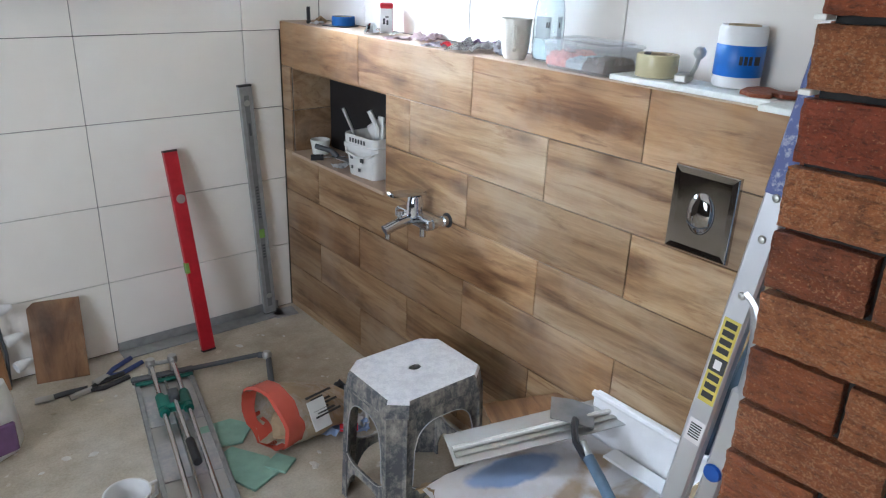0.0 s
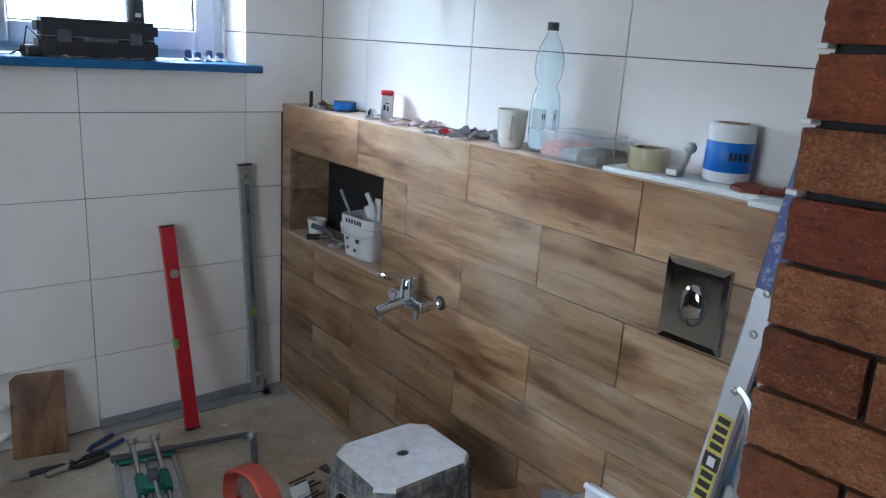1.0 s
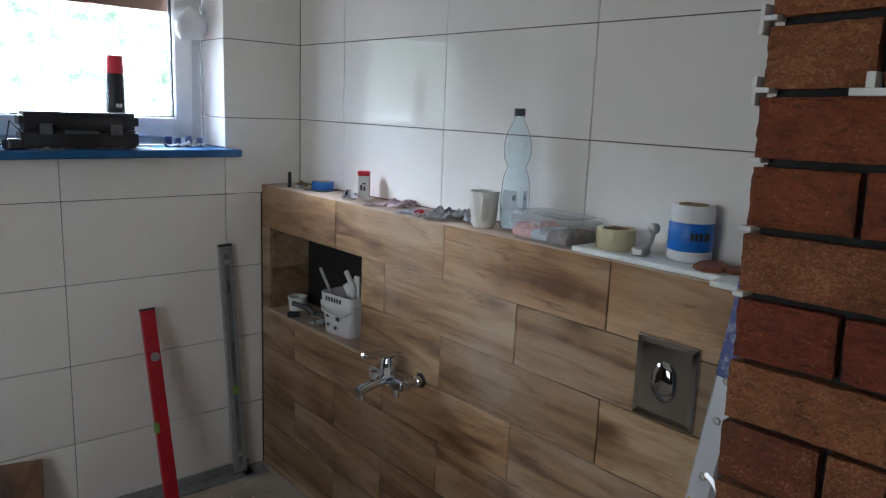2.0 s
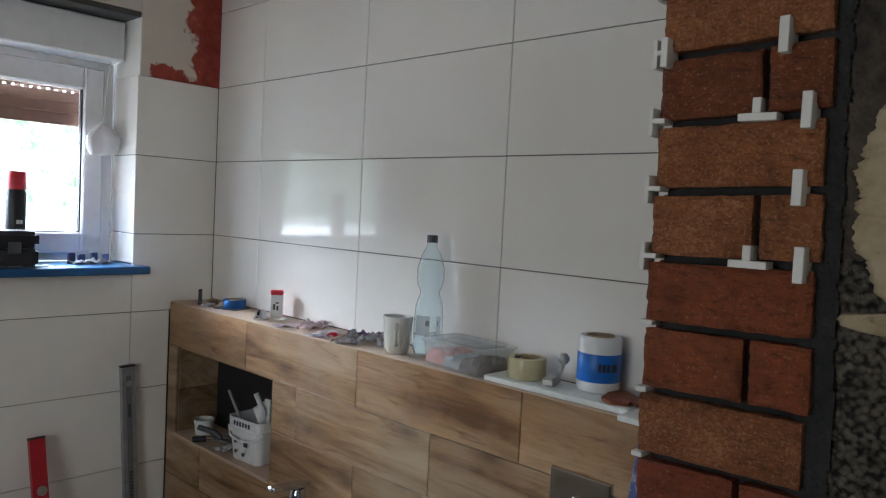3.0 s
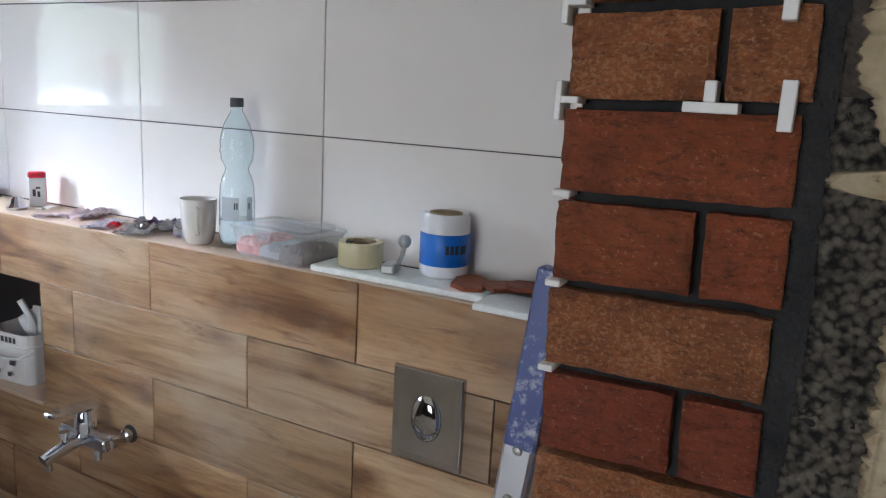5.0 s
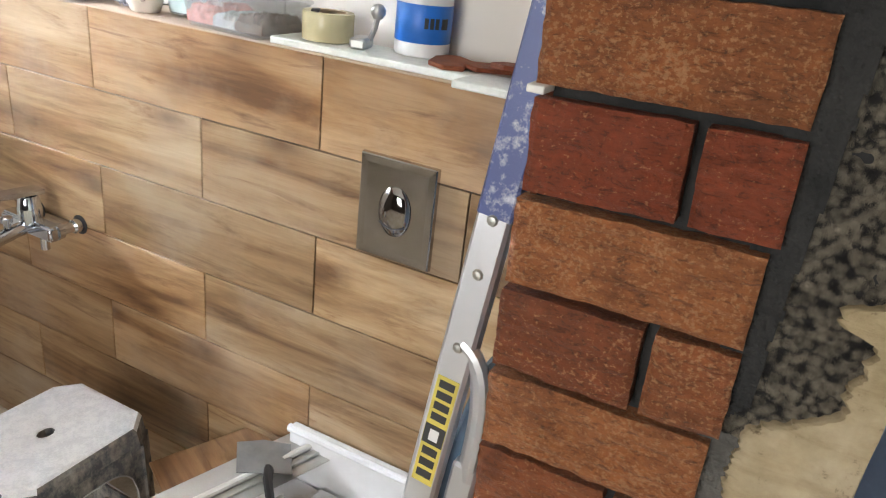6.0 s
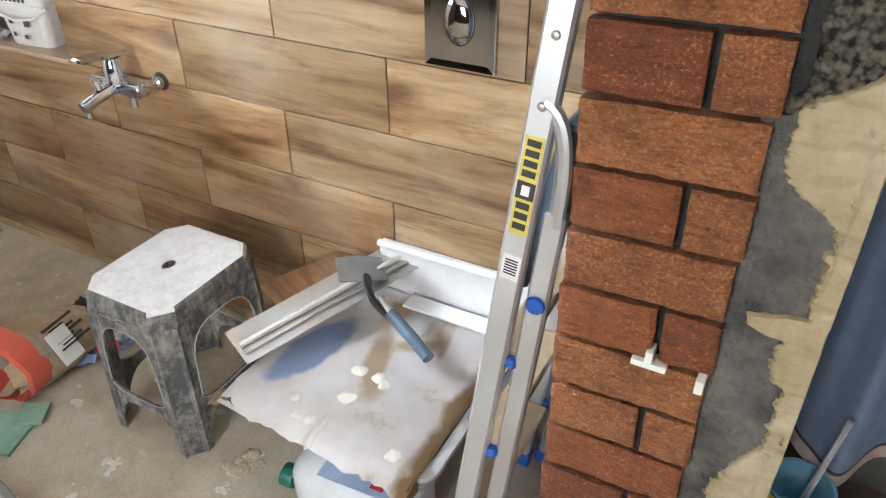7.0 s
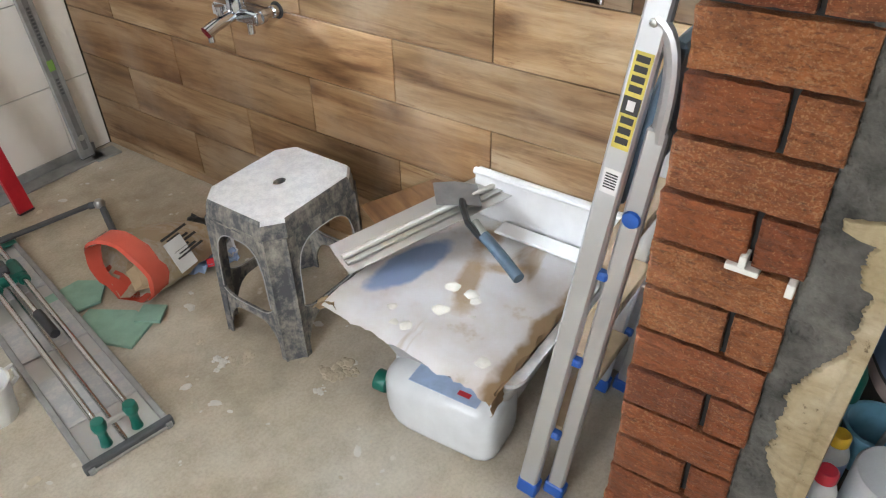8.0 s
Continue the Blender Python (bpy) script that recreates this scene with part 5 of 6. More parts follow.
part("blade", prism([(-0.03, -0.055), (0.055, -0.055), (0.065, 0.0), (0.055, 0.055), (-0.03, 0.055)], 0.0, 0.002, m=pose(0.045, 0.055, 0.010, 0, 0, 42) @ Matrix.Diagonal((0.95, 1.02, 1, 1))), "trowelsteel", t)
part("tang", tube([(0.035, 0.035, 0.016), (0.0, 0.012, 0.030), (-0.03, -0.022, 0.026), (-0.036, -0.060, 0.014), (-0.040, -0.085, 0.012)], 0.012, 8, flat=0.7), "black", t, "black plastic neck", smooth=True)
part("ferrule", tube([(-0.012, -0.030, 0.022), (-0.034, -0.075, 0.018)], 0.011, 10), "greytin", t, smooth=True)
part("handle", tube([(-0.034, -0.070, 0.020), (-0.040, -0.090, 0.018), (-0.062, -0.145, 0.014), (-0.084, -0.194, 0.012), (-0.087, -0.200, 0.012)], 0.0140, 12), "slate", t, "blue-grey rubber handle", smooth=True)

# ---------------------------------------------------------------- canister


def canister():
    t = thing("canister", pose(1.397, 0.912, 0, 0, 0, 4), "milky white plastic canister with a green cap lying on the screed", "canister")
    own = bmesh.new()
    L = 0.15
    sections = ((-L, 0.62, 0.66), (-L + 0.006, 0.80, 0.83), (-L + 0.018, 0.92, 0.94), (-L + 0.04, 1, 1), (L - 0.085, 1, 1), (L - 0.055, 0.95, 0.95), (L - 0.028, 0.80, 0.80), (L - 0.008, 0.58, 0.60), (L, 0.40, 0.44))
    rings = []
    for y, kx, kz in sections:
        rings.append([own.verts.new((x * kx, y, 0.098 + z * kz)) for x, z in rounded(0.165, 0.19, 0.052, 7)])
    for a, b in zip(rings, rings[1:]):
        for i in range(len(a)):
            own.faces.new((a[i], a[(i + 1) % len(a)], b[(i + 1) % len(b)], b[i]))
    own.faces.new(rings[0][::-1])
    own.faces.new(rings[-1])
    low = min(v.co.z for v in own.verts)
    for v in own.verts:
        v.co.z -= low
    part("body", own, "canister", t, smooth=True)
    part("handle", tube([(0.01, 0.135, 0.15), (0.01, 0.10, 0.205), (0.01, 0.02, 0.21), (0.01, -0.02, 0.185)], 0.013, 10), "canister", t, smooth=True)
    part("cap", lathe([(0, 0), (0.024, 0), (0.026, 0.006), (0.026, 0.03), (0, 0.032)], 20, m=pose(-0.035, 0.143, 0.10, -90, 0, 0)), "green", t, "green screw cap", smooth=True)
    part("label", box(-0.07, 0.04, -0.11, 0.06, 0.0, 0.0015, m=pose(0.0, 0, 0.1892)), "labelblue", t, "pale blue label")
    part("print", box(-0.055, -0.042, -0.085, -0.055, 0.0, 0.001, m=pose(0, 0, 0.191)), "redplastic", t, "red printed bar")


canister()

# ---------------------------------------------------------------- folded step ladder


def bar_between(p, q, w, d, bevel=0.004, bm=None):
    """A box section from p to q; w is its width in the ladder's side plane."""
    p, q = Vector(p), Vector(q)
    z = (q - p).normalized()
    x = Vector((1, 0, 0))
    x = (x - z * x.dot(z)).normalized()
    y = z.cross(x)
    m = Matrix((( *x, 0), (*y, 0), (*z, 0), (0, 0, 0, 1))).transposed()
    m.translation = p
    return box(-d / 2, d / 2, -w / 2, w / 2, 0, (q - p).length, bevel, bm=bm, m=m)


def step_ladder():
    t = thing("step_ladder", pose(1.345, 0.668, 0), "folded aluminium step ladder with blue feet beside the brick pier", "ladder")
    top = Vector((0.106, -0.133, 1.410))
    width = 0.36
    for k, dx in enumerate((0.0, width)):
        o = Vector((dx, 0, 0))
        r = part("front_rail", bar_between(o + Vector((0, 0, 0.02)), o + top, 0.040, 0.024), "alu", t, "scuffed aluminium rail")
        part("foot", bar_between(o, o + top * 0.03, 0.046, 0.030), "bluecap", r, "blue plastic foot")
        b0, b1 = o + Vector((0.028, -0.050, 0.0)), o + Vector((0.072, -0.129, 0.885))
        bm = bar_between(b0 + (b1 - b0) * 0.02, b1, 0.034, 0.022)
        f1 = o + top * 0.735
        c1, c2 = b1 + Vector((0.002, -0.006, 0.075)), f1 + Vector((0.0, -0.034, -0.012))
        pts = [b1 * (1 - q) ** 3 + c1 * (3 * q * (1 - q) ** 2) + c2 * (3 * q * q * (1 - q)) + f1 * q ** 3 for q in [i / 10 for i in range(11)]]
        tube([b1 - Vector((0, 0, 0.02))] + pts, 0.0165, 10, bm=bm, flat=0.65)
        r2 = part("rear_rail", bm, "alu", t, "scuffed aluminium rail")
        part("foot", bar_between(b0, b0 + (b1 - b0) * 0.04, 0.046, 0.03), "bluecap", r2, "blue plastic foot")
        part("pivot", lathe([(0, 0), (0.016, 0), (0.014, 0.005), (0, 0.006)], 14, m=Matrix.Translation(b0 + (b1 - b0) * 0.825 + Vector((-0.012, 0, 0))) @ pose(0, 0, 0, 0, -90, 0)), "bluecap", r2, "blue plug")
    # wrapping and stickers on the near rail
    part("torn_film", bar_between(top * 0.845, top * 1.004, 0.0415, 0.0255, 0.003), "bluewrap", t, "torn blue film on the rail's end")
    def sticker(name, f0, f1, w, material, label="", lift=0.0126, shift=0.0):
        p, q = top * f0, top * f1
        off = Vector((-lift, 0, 0)) + Vector((0, shift, 0))
        return part(name, bar_between(p + off, q + off, w, 0.0012, 0), material, t, label)
    sticker("sticker", 0.600, 0.706, 0.028, "yellow", "yellow and black brand sticker")
    for i in range(3):
        sticker("print", 0.606 + 0.0115 * i, 0.6135 + 0.0115 * i, 0.020, "ink", "", 0.0131)
    for i in range(4):
        sticker("print", 0.664 + 0.0105 * i, 0.671 + 0.0105 * i, 0.020, "ink", "", 0.0131)
    sticker("print", 0.640, 0.659, 0.027, "ink", "", 0.0131)
    sticker("print", 0.644, 0.655, 0.012, "white", "", 0.0135)
    sticker("sticker", 0.545, 0.575, 0.028, "white", "white barcode sticker")
    for i in range(6):
        sticker("print", 0.5515 + 0.0033 * i, 0.5532 + 0.0033 * i, 0.020, "ink", "", 0.0131)
    for f in (0.735, 0.80, 0.845):
        p = top * f
        part("rivet", lathe([(0, 0), (0.007, 0), (0.005, 0.003), (0, 0.004)], 10, m=Matrix.Translation(p + Vector((-0.012, 0, 0))) @ pose(0, 0, 0, 0, -90, 0)), "greytin", t)
    for f in (0.14, 0.285, 0.43):
        p = top * f
        s = part("tread", box(0.014, width - 0.014, -0.034, 0.015, -0.010, 0.010, 0.004, m=Matrix.Translation(p)), "card", t, "dusty step tread")
        for dx in (0.0, width):
            part("tread_cap", box(dx - 0.006, dx + 0.014, -0.036, 0.004, -0.009, 0.009, 0.004, m=Matrix.Translation(p)), "bluecap", s, "blue plastic end cap")
    part("platform", box(0.02, width - 0.02, -0.012, 0.012, -0.16, 0.13, 0.006, m=Matrix.Translation(top * 0.625 + Vector((0.0, -0.022, 0))) @ pose(0, 0, 0, 12, 0, 0)), "slate", t, "blue-grey folding platform")


step_ladder()
# ---------------------------------------------------------------- on the ledge


def lbl(name, x, y, yaw, label, category, group=""):
    return thing(name, pose(x, y, ZL, 0, 0, yaw), label, category, group)


def bottle():
    t = lbl("water_bottle", 1.932, 1.497, 20, "clear plastic water bottle with a grey cap, half full", "bottle")
    prof = [(0.0, 0.006), (0.026, 0.002), (0.038, 0.006), (0.0415, 0.02), (0.0415, 0.100), (0.0405, 0.118), (0.040, 0.135), (0.035, 0.158), (0.0275, 0.176), (0.0275, 0.184), (0.037, 0.203), (0.0395, 0.222), (0.0385, 0.25), (0.030, 0.282), (0.018, 0.306), (0.0135, 0.312), (0.0135, 0.325)]
    ribs = [0.030, 0.042, 0.127, 0.212, 0.232]
    fine = []
    for (r0, z0), (r1, z1) in zip(prof, prof[1:]):
        n = max(1, int((z1 - z0) / 0.004))
        for i in range(n):
            z = z0 + (z1 - z0) * i / n
            dip = sum(0.0016 * math.exp(-((z - q) / 0.0035) ** 2) for q in ribs)
            fine.append((max(0.0, r0 + (r1 - r0) * i / n - dip), z))
    prof = fine + [prof[-1]]
    part("body", lathe(prof + [(r - 0.0012, z) for r, z in prof[::-1] if r > 0.01], 40), "pet", t, smooth=True).visible_shadow = True
    part("water", lathe([(0, 0.008), (0.036, 0.009), (0.0400, 0.02), (0.0400, 0.062), (0, 0.062)], 32), "water", t, smooth=True)
    part("cap", lathe([(0, 0.322), (0.0155, 0.322), (0.0155, 0.340), (0.0145, 0.343), (0, 0.343)], 24), "darkgrey", t, "grey screw cap", smooth=True)
    own = bmesh.new()
    n = 14
    for a0, w in ((150, 60), (235, 22)):
        ring = [(0.0420 * math.cos(radians(a0 + w * k / n)), 0.0420 * math.sin(radians(a0 + w * k / n))) for k in range(n + 1)]
        lo, hi = [own.verts.new((x, y, 0.062)) for x, y in ring], [own.verts.new((x, y, 0.118)) for x, y in ring]
        for k in range(n):
            own.faces.new((lo[k], lo[k + 1], hi[k + 1], hi[k]))
    part("label", own, frosted("printed_film", (0.60, 0.66, 0.70), 0.6), t, "pale printed film label")
    own = bmesh.new()
    for a in (196, 203, 243):
        box(0.0422, 0.0426, -0.0018, 0.0018, 0.09, 0.105, bm=own, m=pose(0, 0, 0, 0, 0, a))
    tagged(part("print", own, "ink", t), kind="stuff")


def mug():
    t = lbl("mug", 1.885, 1.573, 42, "cream ceramic mug on the ledge", "mug")
    prof = [(0, 0.003), (0.026, 0.0), (0.030, 0.003), (0.0365, 0.022), (0.0395, 0.05), (0.0405, 0.080), (0.0425, 0.104), (0.042, 0.107), (0.040, 0.104), (0.0375, 0.078), (0.036, 0.05), (0.033, 0.024), (0.026, 0.010), (0, 0.009)]
    part("cup", lathe(prof, 32), "mug", t, smooth=True)
    part("handle", tube([(-0.037, -0.0, 0.086), (-0.056, 0, 0.088), (-0.066, 0, 0.066), (-0.058, 0, 0.036), (-0.036, 0, 0.028)], 0.0055, 10), "mug", t, smooth=True)


def storage_box():
    t = lbl("storage_box", 1.905, 1.318, -4, "cloudy plastic box of screws and pink plugs with a lid", "box")
    own = bmesh.new()
    def rr(w, d, z):
        return [own.verts.new((x, y, z)) for x, y in rounded(w, d, 0.022)]
    rings = [rr(0.125, 0.205, 0.0), rr(0.13, 0.21, 0.004), rr(0.143, 0.228, 0.062), rr(0.140, 0.225, 0.062), rr(0.127, 0.207, 0.006)]
    for a, b in zip(rings, rings[1:]):
        for i in range(len(a)):
            own.faces.new((a[i], a[(i + 1) % len(a)], b[(i + 1) % len(a)], b[i]))
    own.faces.new(rings[0][::-1])
    own.faces.new(rings[-1])
    part("tub", own, "boxclear", t, smooth=True)
    part("lid", prism(rounded(0.152, 0.238, 0.025), 0.062, 0.070, 0.003), "boxclear", t, "cloudy snap lid")
    part("lid_panel", prism(rounded(0.115, 0.198, 0.02), 0.070, 0.0755, 0.002), "boxclear", t)
    part("catch", box(-0.080, -0.074, -0.02, 0.02, 0.048, 0.072, 0.002), "boxclear", t)
    def heap(name, x0, x1, y0, y1, h, material, label, seed):
        own = bmesh.new()
        n = 12
        top = {}
        for i in range(n + 1):
            for j in range(n + 1):
                edge = 0.6 if i in (0, n) or j in (0, n) else 1.0
                z = 0.008 + h * edge * (0.8 + 0.35 * noise.noise(Vector((i * 0.9, j * 0.9, seed))))
                top[i, j] = own.verts.new((x0 + (x1 - x0) * i / n, y0 + (y1 - y0) * j / n, z))
        for i in range(n):
            for j in range(n):
                own.faces.new((top[i, j], top[i + 1, j], top[i + 1, j + 1], top[i, j + 1]))
        rim = [top[i, 0] for i in range(n + 1)] + [top[n, j] for j in range(1, n + 1)] + [top[i, n] for i in range(n - 1, -1, -1)] + [top[0, j] for j in range(n - 1, 0, -1)]
        low = [own.verts.new((v.co.x, v.co.y, 0.008)) for v in rim]
        for k in range(len(rim)):
            own.faces.new((rim[k], rim[(k + 1) % len(rim)], low[(k + 1) % len(rim)], low[k]))
        tagged(part(name, own, material, t, label), kind="stuff")
    heap("plugs", -0.060, 0.055, 0.028, 0.100, 0.040, "pink", "pink wall plugs", 1)
    heap("screws", -0.060, 0.055, -0.100, -0.03, 0.036, "rust", "dark screws", 2)
    heap("fixings", -0.060, 0.055, -0.03, 0.028, 0.030, "tubgrey", "grey fixings", 3)


def tape_roll(name, x, y, r, ri, h, material, label, core="card"):
    t = lbl(name, x, y, 0, label, "tape")
    part("tape", lathe([(ri + 0.002, 0.0), (r, 0.0), (r + 0.0008, 0.002), (r + 0.0008, h - 0.002), (r, h), (ri + 0.002, h), (ri + 0.002, 0.0)], 36), material, t, smooth=True)
    part("core", lathe([(ri, 0.0005), (ri + 0.002, 0.0005), (ri + 0.002, h), (ri, h), (ri, 0.0005)], 30), core, t, smooth=True)
    return t


def big_roll():
    t = thing("paper_roll", pose(1.945, 0.945, ZL + 0.014), "white roll with a blue printed band standing on the ledge", "roll")
    r, h = 0.050, 0.128
    part("roll", lathe([(0.033, 0), (r - 0.003, 0), (r, 0.006), (r, h - 0.008), (r - 0.004, h), (0.034, h - 0.002), (0.033, 0)], 40), "white", t, smooth=True)
    part("core", lathe([(0.030, 0.001), (0.0332, 0.001), (0.0332, h + 0.001), (0.030, h + 0.001), (0.030, 0.001)], 30), "card", t, smooth=True)
    part("band", lathe([(r, 0.024), (r + 0.0008, 0.025), (r + 0.0008, 0.088), (r, 0.089)], 40), "bluelabel", t, "blue printed band", smooth=True)
    own = bmesh.new()
    for a in (214, 225, 236, 250, 258):
        box(0.0508, 0.0514, -0.0035, 0.0035, 0.050, 0.068, bm=own, m=pose(0, 0, 0, 0, 0, a))
    tagged(part("print", own, "ink", t), kind="stuff")


bottle()
mug()
storage_box()
t = tape_roll("masking_tape", 1.935, 2.545, 0.042, 0.032, 0.032, "bluetape", "roll of blue masking tape on the ledge")
t.matrix_world = pose(1.935, 2.545, ZL + 0.004)
tagged(part("flat_card", prism(rounded(0.09, 0.11, 0.01), 0, 0.003, m=pose(1.925, 2.55, ZL + 0.0005, 0, 0, 20)), "darkgrey"), "thin dark card under the tape roll", "card")
t = tape_roll("packing_tape", 1.905, 1.123, 0.047, 0.033, 0.050, "ptape", "wide roll of yellowed clear packing tape")
t.matrix_world = pose(1.905, 1.123, ZL + 0.014)
part("end_tab", box(-0.012, 0.012, -0.006, 0.008, 0.049, 0.054, 0.001, m=pose(-0.022, 0.012, 0, 0, 0, 30)), "ink", t)
big_roll()

t = lbl("medicine_box", 1.950, 2.285, -34, "small white box with a red cap edge", "box")
part("carton", box(-0.022, 0.022, -0.014, 0.014, 0.0, 0.082, 0.002), "board", t)
part("cap", box(-0.0225, 0.0225, -0.0145, 0.0145, 0.082, 0.100, 0.004), "redplastic", t, "red lid")
part("side", box(0.0222, 0.0232, -0.0145, 0.0145, 0.0, 0.098), "redplastic", t)
bars(t, "darkgrey", [(-0.012, 0.03, 0.008, 0.02), (0.0, 0.028, 0.007, 0.016), (-0.004, 0.052, 0.012, 0.005)], pose(0, -0.0141, 0))
t = lbl("valve_knob", 1.875, 2.265, 10, "small chrome fluted valve knob", "knob")
part("knob", lathe([(0, 0), (0.026, 0), (0.028, 0.008), (0.020, 0.018), (0.017, 0.030), (0.010, 0.037), (0, 0.038)], 12), "chrome", t)
t = lbl("clamp", 1.875, 2.70, 60, "small black plastic clamp on the ledge", "clamp")
part("jaw", box(-0.022, 0.012, -0.008, 0.008, 0.0, 0.012, 0.002), "black", t)
part("stem", box(-0.010, 0.006, -0.007, 0.007, 0.012, 0.048, 0.003), "black", t)
part("arm", box(-0.020, 0.020, -0.007, 0.007, 0.048, 0.060, 0.002), "black", t)
for x, y, yaw, w, d, amp, mat, label in (
    (1.875, 2.635, 20, 0.05, 0.035, 0.02, "board", "white plastic scrap on the ledge"),
    (1.92, 2.68, 50, 0.06, 0.04, 0.03, "kraft", "brown paper scrap on the ledge"),
    (1.93, 2.215, 10, 0.07, 0.02, 0.012, "foam", "small white sealant tube end on the ledge"),
    (1.93, 2.03, 35, 0.12, 0.08, 0.030, "palepink", "crumpled pale pink sachet on the ledge"),
    (1.89, 2.10, -15, 0.13, 0.06, 0.012, "palepink", "flat pale pink paper scrap on the ledge"),
    (1.885, 1.905, 25, 0.13, 0.07, 0.016, "bagplastic", "clear crumpled plastic bag on the ledge"),
    (1.872, 1.855, 15, 0.030, 0.028, 0.034, "redplastic", "crumpled red foil wrapper"),
    (1.945, 1.775, -25, 0.12, 0.06, 0.034, "purple", "dark purple wrapper on the ledge"),
    (1.885, 1.74, 72, 0.075, 0.16, 0.040, "foil", "crumpled silver packet on the ledge"),
    (1.90, 1.635, 40, 0.06, 0.05, 0.065, "bagplastic", "torn clear packet beside the mug"),
):
    tagged(part("wrapper", crumple(w, d, amp, x * 31 + y * 17, 18, 14, 0.0010, m=pose(x, y, ZL, 0, 0, yaw), size=0.034), mat, smooth=True), label, "wrapper", "scraps on the ledge")
t = thing("foam_strip", pose(1.905, 1.00, ZL), "white polystyrene strip lying along the ledge", "strip")
part("strip", box(-0.066, 0.05, -0.195, 0.205, 0.0, 0.0125, 0.002), "foam", t)
t = thing("foam_strip", pose(1.855, 0.77, ZL), "short white polystyrene strip overhanging the ledge", "strip")
part("strip", box(-0.066, 0.04, -0.16, 0.032, 0.0, 0.0125, 0.002), "foam", t)
t = thing("toggle_clamp", pose(1.895, 1.04, ZL + 0.013, 0, 0, 15), "small zinc clamp with a ball-ended lever", "clamp")
part("base", box(-0.03, 0.022, -0.015, 0.015, 0.0, 0.020, 0.004), "greytin", t)
part("lever", tube([(0.005, -0.012, 0.015), (0.0, -0.022, 0.035), (-0.002, -0.026, 0.055)], 0.005, 8), "greytin", t, smooth=True)
part("ball", lathe([(0, -0.014), (0.008, -0.012), (0.0135, -0.004), (0.0135, 0.004), (0.008, 0.012), (0, 0.014)], 16, m=pose(-0.002, -0.027, 0.066)), "greytin", t, smooth=True)
for k, (x, y, z, yaw) in enumerate(((1.905, 0.865, 0.0128, 20), (1.93, 0.79, 0.0128, -35), (1.90, 0.745, 0.026, 12), (1.95, 0.70, 0.013, 60))):
    tagged(part("brick_fragment", prism([(-0.055, -0.03), (0.02, -0.036), (0.058, -0.01), (0.05, 0.028), (-0.03, 0.034), (-0.06, 0.006)], 0, 0.008, 0.001, m=pose(x, y, ZL + z, 0, 3 * k, yaw)), "brick"), "flat broken piece of red brick slip", "brick piece", "brick fragments")

# ---------------------------------------------------------------- in the niche
t = thing("small_pot", pose(1.90, 2.68, NZ0), "small cream plastic pot in the niche", "pot")
part("pot", lathe([(0, 0), (0.033, 0), (0.036, 0.03), (0.040, 0.05), (0.040, 0.058), (0.036, 0.058), (0.033, 0.01), (0, 0.008)], 24), "foam", t, smooth=True)
t = thing("tool_tub", pose(1.905, 2.30, NZ0, 0, 0, 6), "white plastic tub full of tools in the niche", "tub")
own = bmesh.new()
rings = [[own.verts.new((x, y, z)) for x, y in rounded(w, d, 0.025)] for w, d, z in ((0.115, 0.15, 0.0), (0.12, 0.155, 0.005), (0.135, 0.175, 0.105), (0.148, 0.19, 0.106), (0.148, 0.19, 0.120), (0.140, 0.182, 0.122), (0.142, 0.184, 0.155), (0.132, 0.172, 0.155), (0.115, 0.15, 0.01))]
for a, b in zip(rings, rings[1:]):
    for i in range(len(a)):
        own.faces.new((a[i], a[(i + 1) % len(a)], b[(i + 1) % len(a)], b[i]))
own.faces.new(rings[0][::-1])
own.faces.new(rings[-1])
part("tub", own, "white", t, smooth=True)
tagged(bars(t, "darkgrey", [(-0.05 + 0.016 * i, 0.128, 0.010, 0.016) for i in range(6)] + [(-0.045, 0.065, 0.014, 0.016), (0.01, 0.06, 0.020, 0.018), (-0.04, 0.03, 0.010, 0.012), (0.0, 0.025, 0.014, 0.012)], pose(-0.0715, 0, 0, 0, 0, -90)), kind="stuff")
part("bail", tube([(-0.055, -0.093, 0.112), (-0.078, -0.060, 0.088), (-0.082, 0.0, 0.080), (-0.078, 0.060, 0.088), (-0.055, 0.093, 0.112)], 0.0045, 8), "white", t, "white carrying bail", smooth=True)
part("tool_handle", tube([(-0.02, 0.06, 0.10), (-0.03, 0.085, 0.16), (-0.045, 0.12, 0.235)], 0.010, 8, flat=0.6), "tubgrey", t, smooth=True)
part("cup", lathe([(0, 0), (0.036, 0), (0.040, 0.06), (0.036, 0.06), (0.03, 0.006), (0, 0.006)], 20, m=pose(0.0, 0.01, 0.15, 60, 20, 40)), "board", t, "white cup", smooth=True)
part("brush_handle", tube([(0.0, -0.03, 0.12), (-0.02, -0.045, 0.19), (-0.03, -0.015, 0.245)], 0.010, 8), "board", t, smooth=True)
part("blade", box(-0.004, 0.004, -0.06, -0.03, 0.12, 0.225, 0.002), "foam", t)
t = thing("screwdriver", pose(1.87, 2.565, NZ0 + 0.012, 0, 0, 62), "small screwdriver with a black handle in the niche", "screwdriver")
part("handle", tube([(0, 0.02, 0), (0, 0.07, 0)], 0.012, 10), "black", t, smooth=True)
part("shaft", tube([(0, -0.07, 0.002), (0, 0.02, 0)], 0.004, 8), "rod", t)
t = thing("trowel", pose(1.90, 2.48, NZ0 + 0.014, 8, 0, 30), "grey pointing trowel lying in the niche", "trowel")
part("blade", prism([(-0.022, -0.06), (0.022, -0.06), (0.016, 0.04), (-0.016, 0.04)], 0, 0.003), "steel", t)
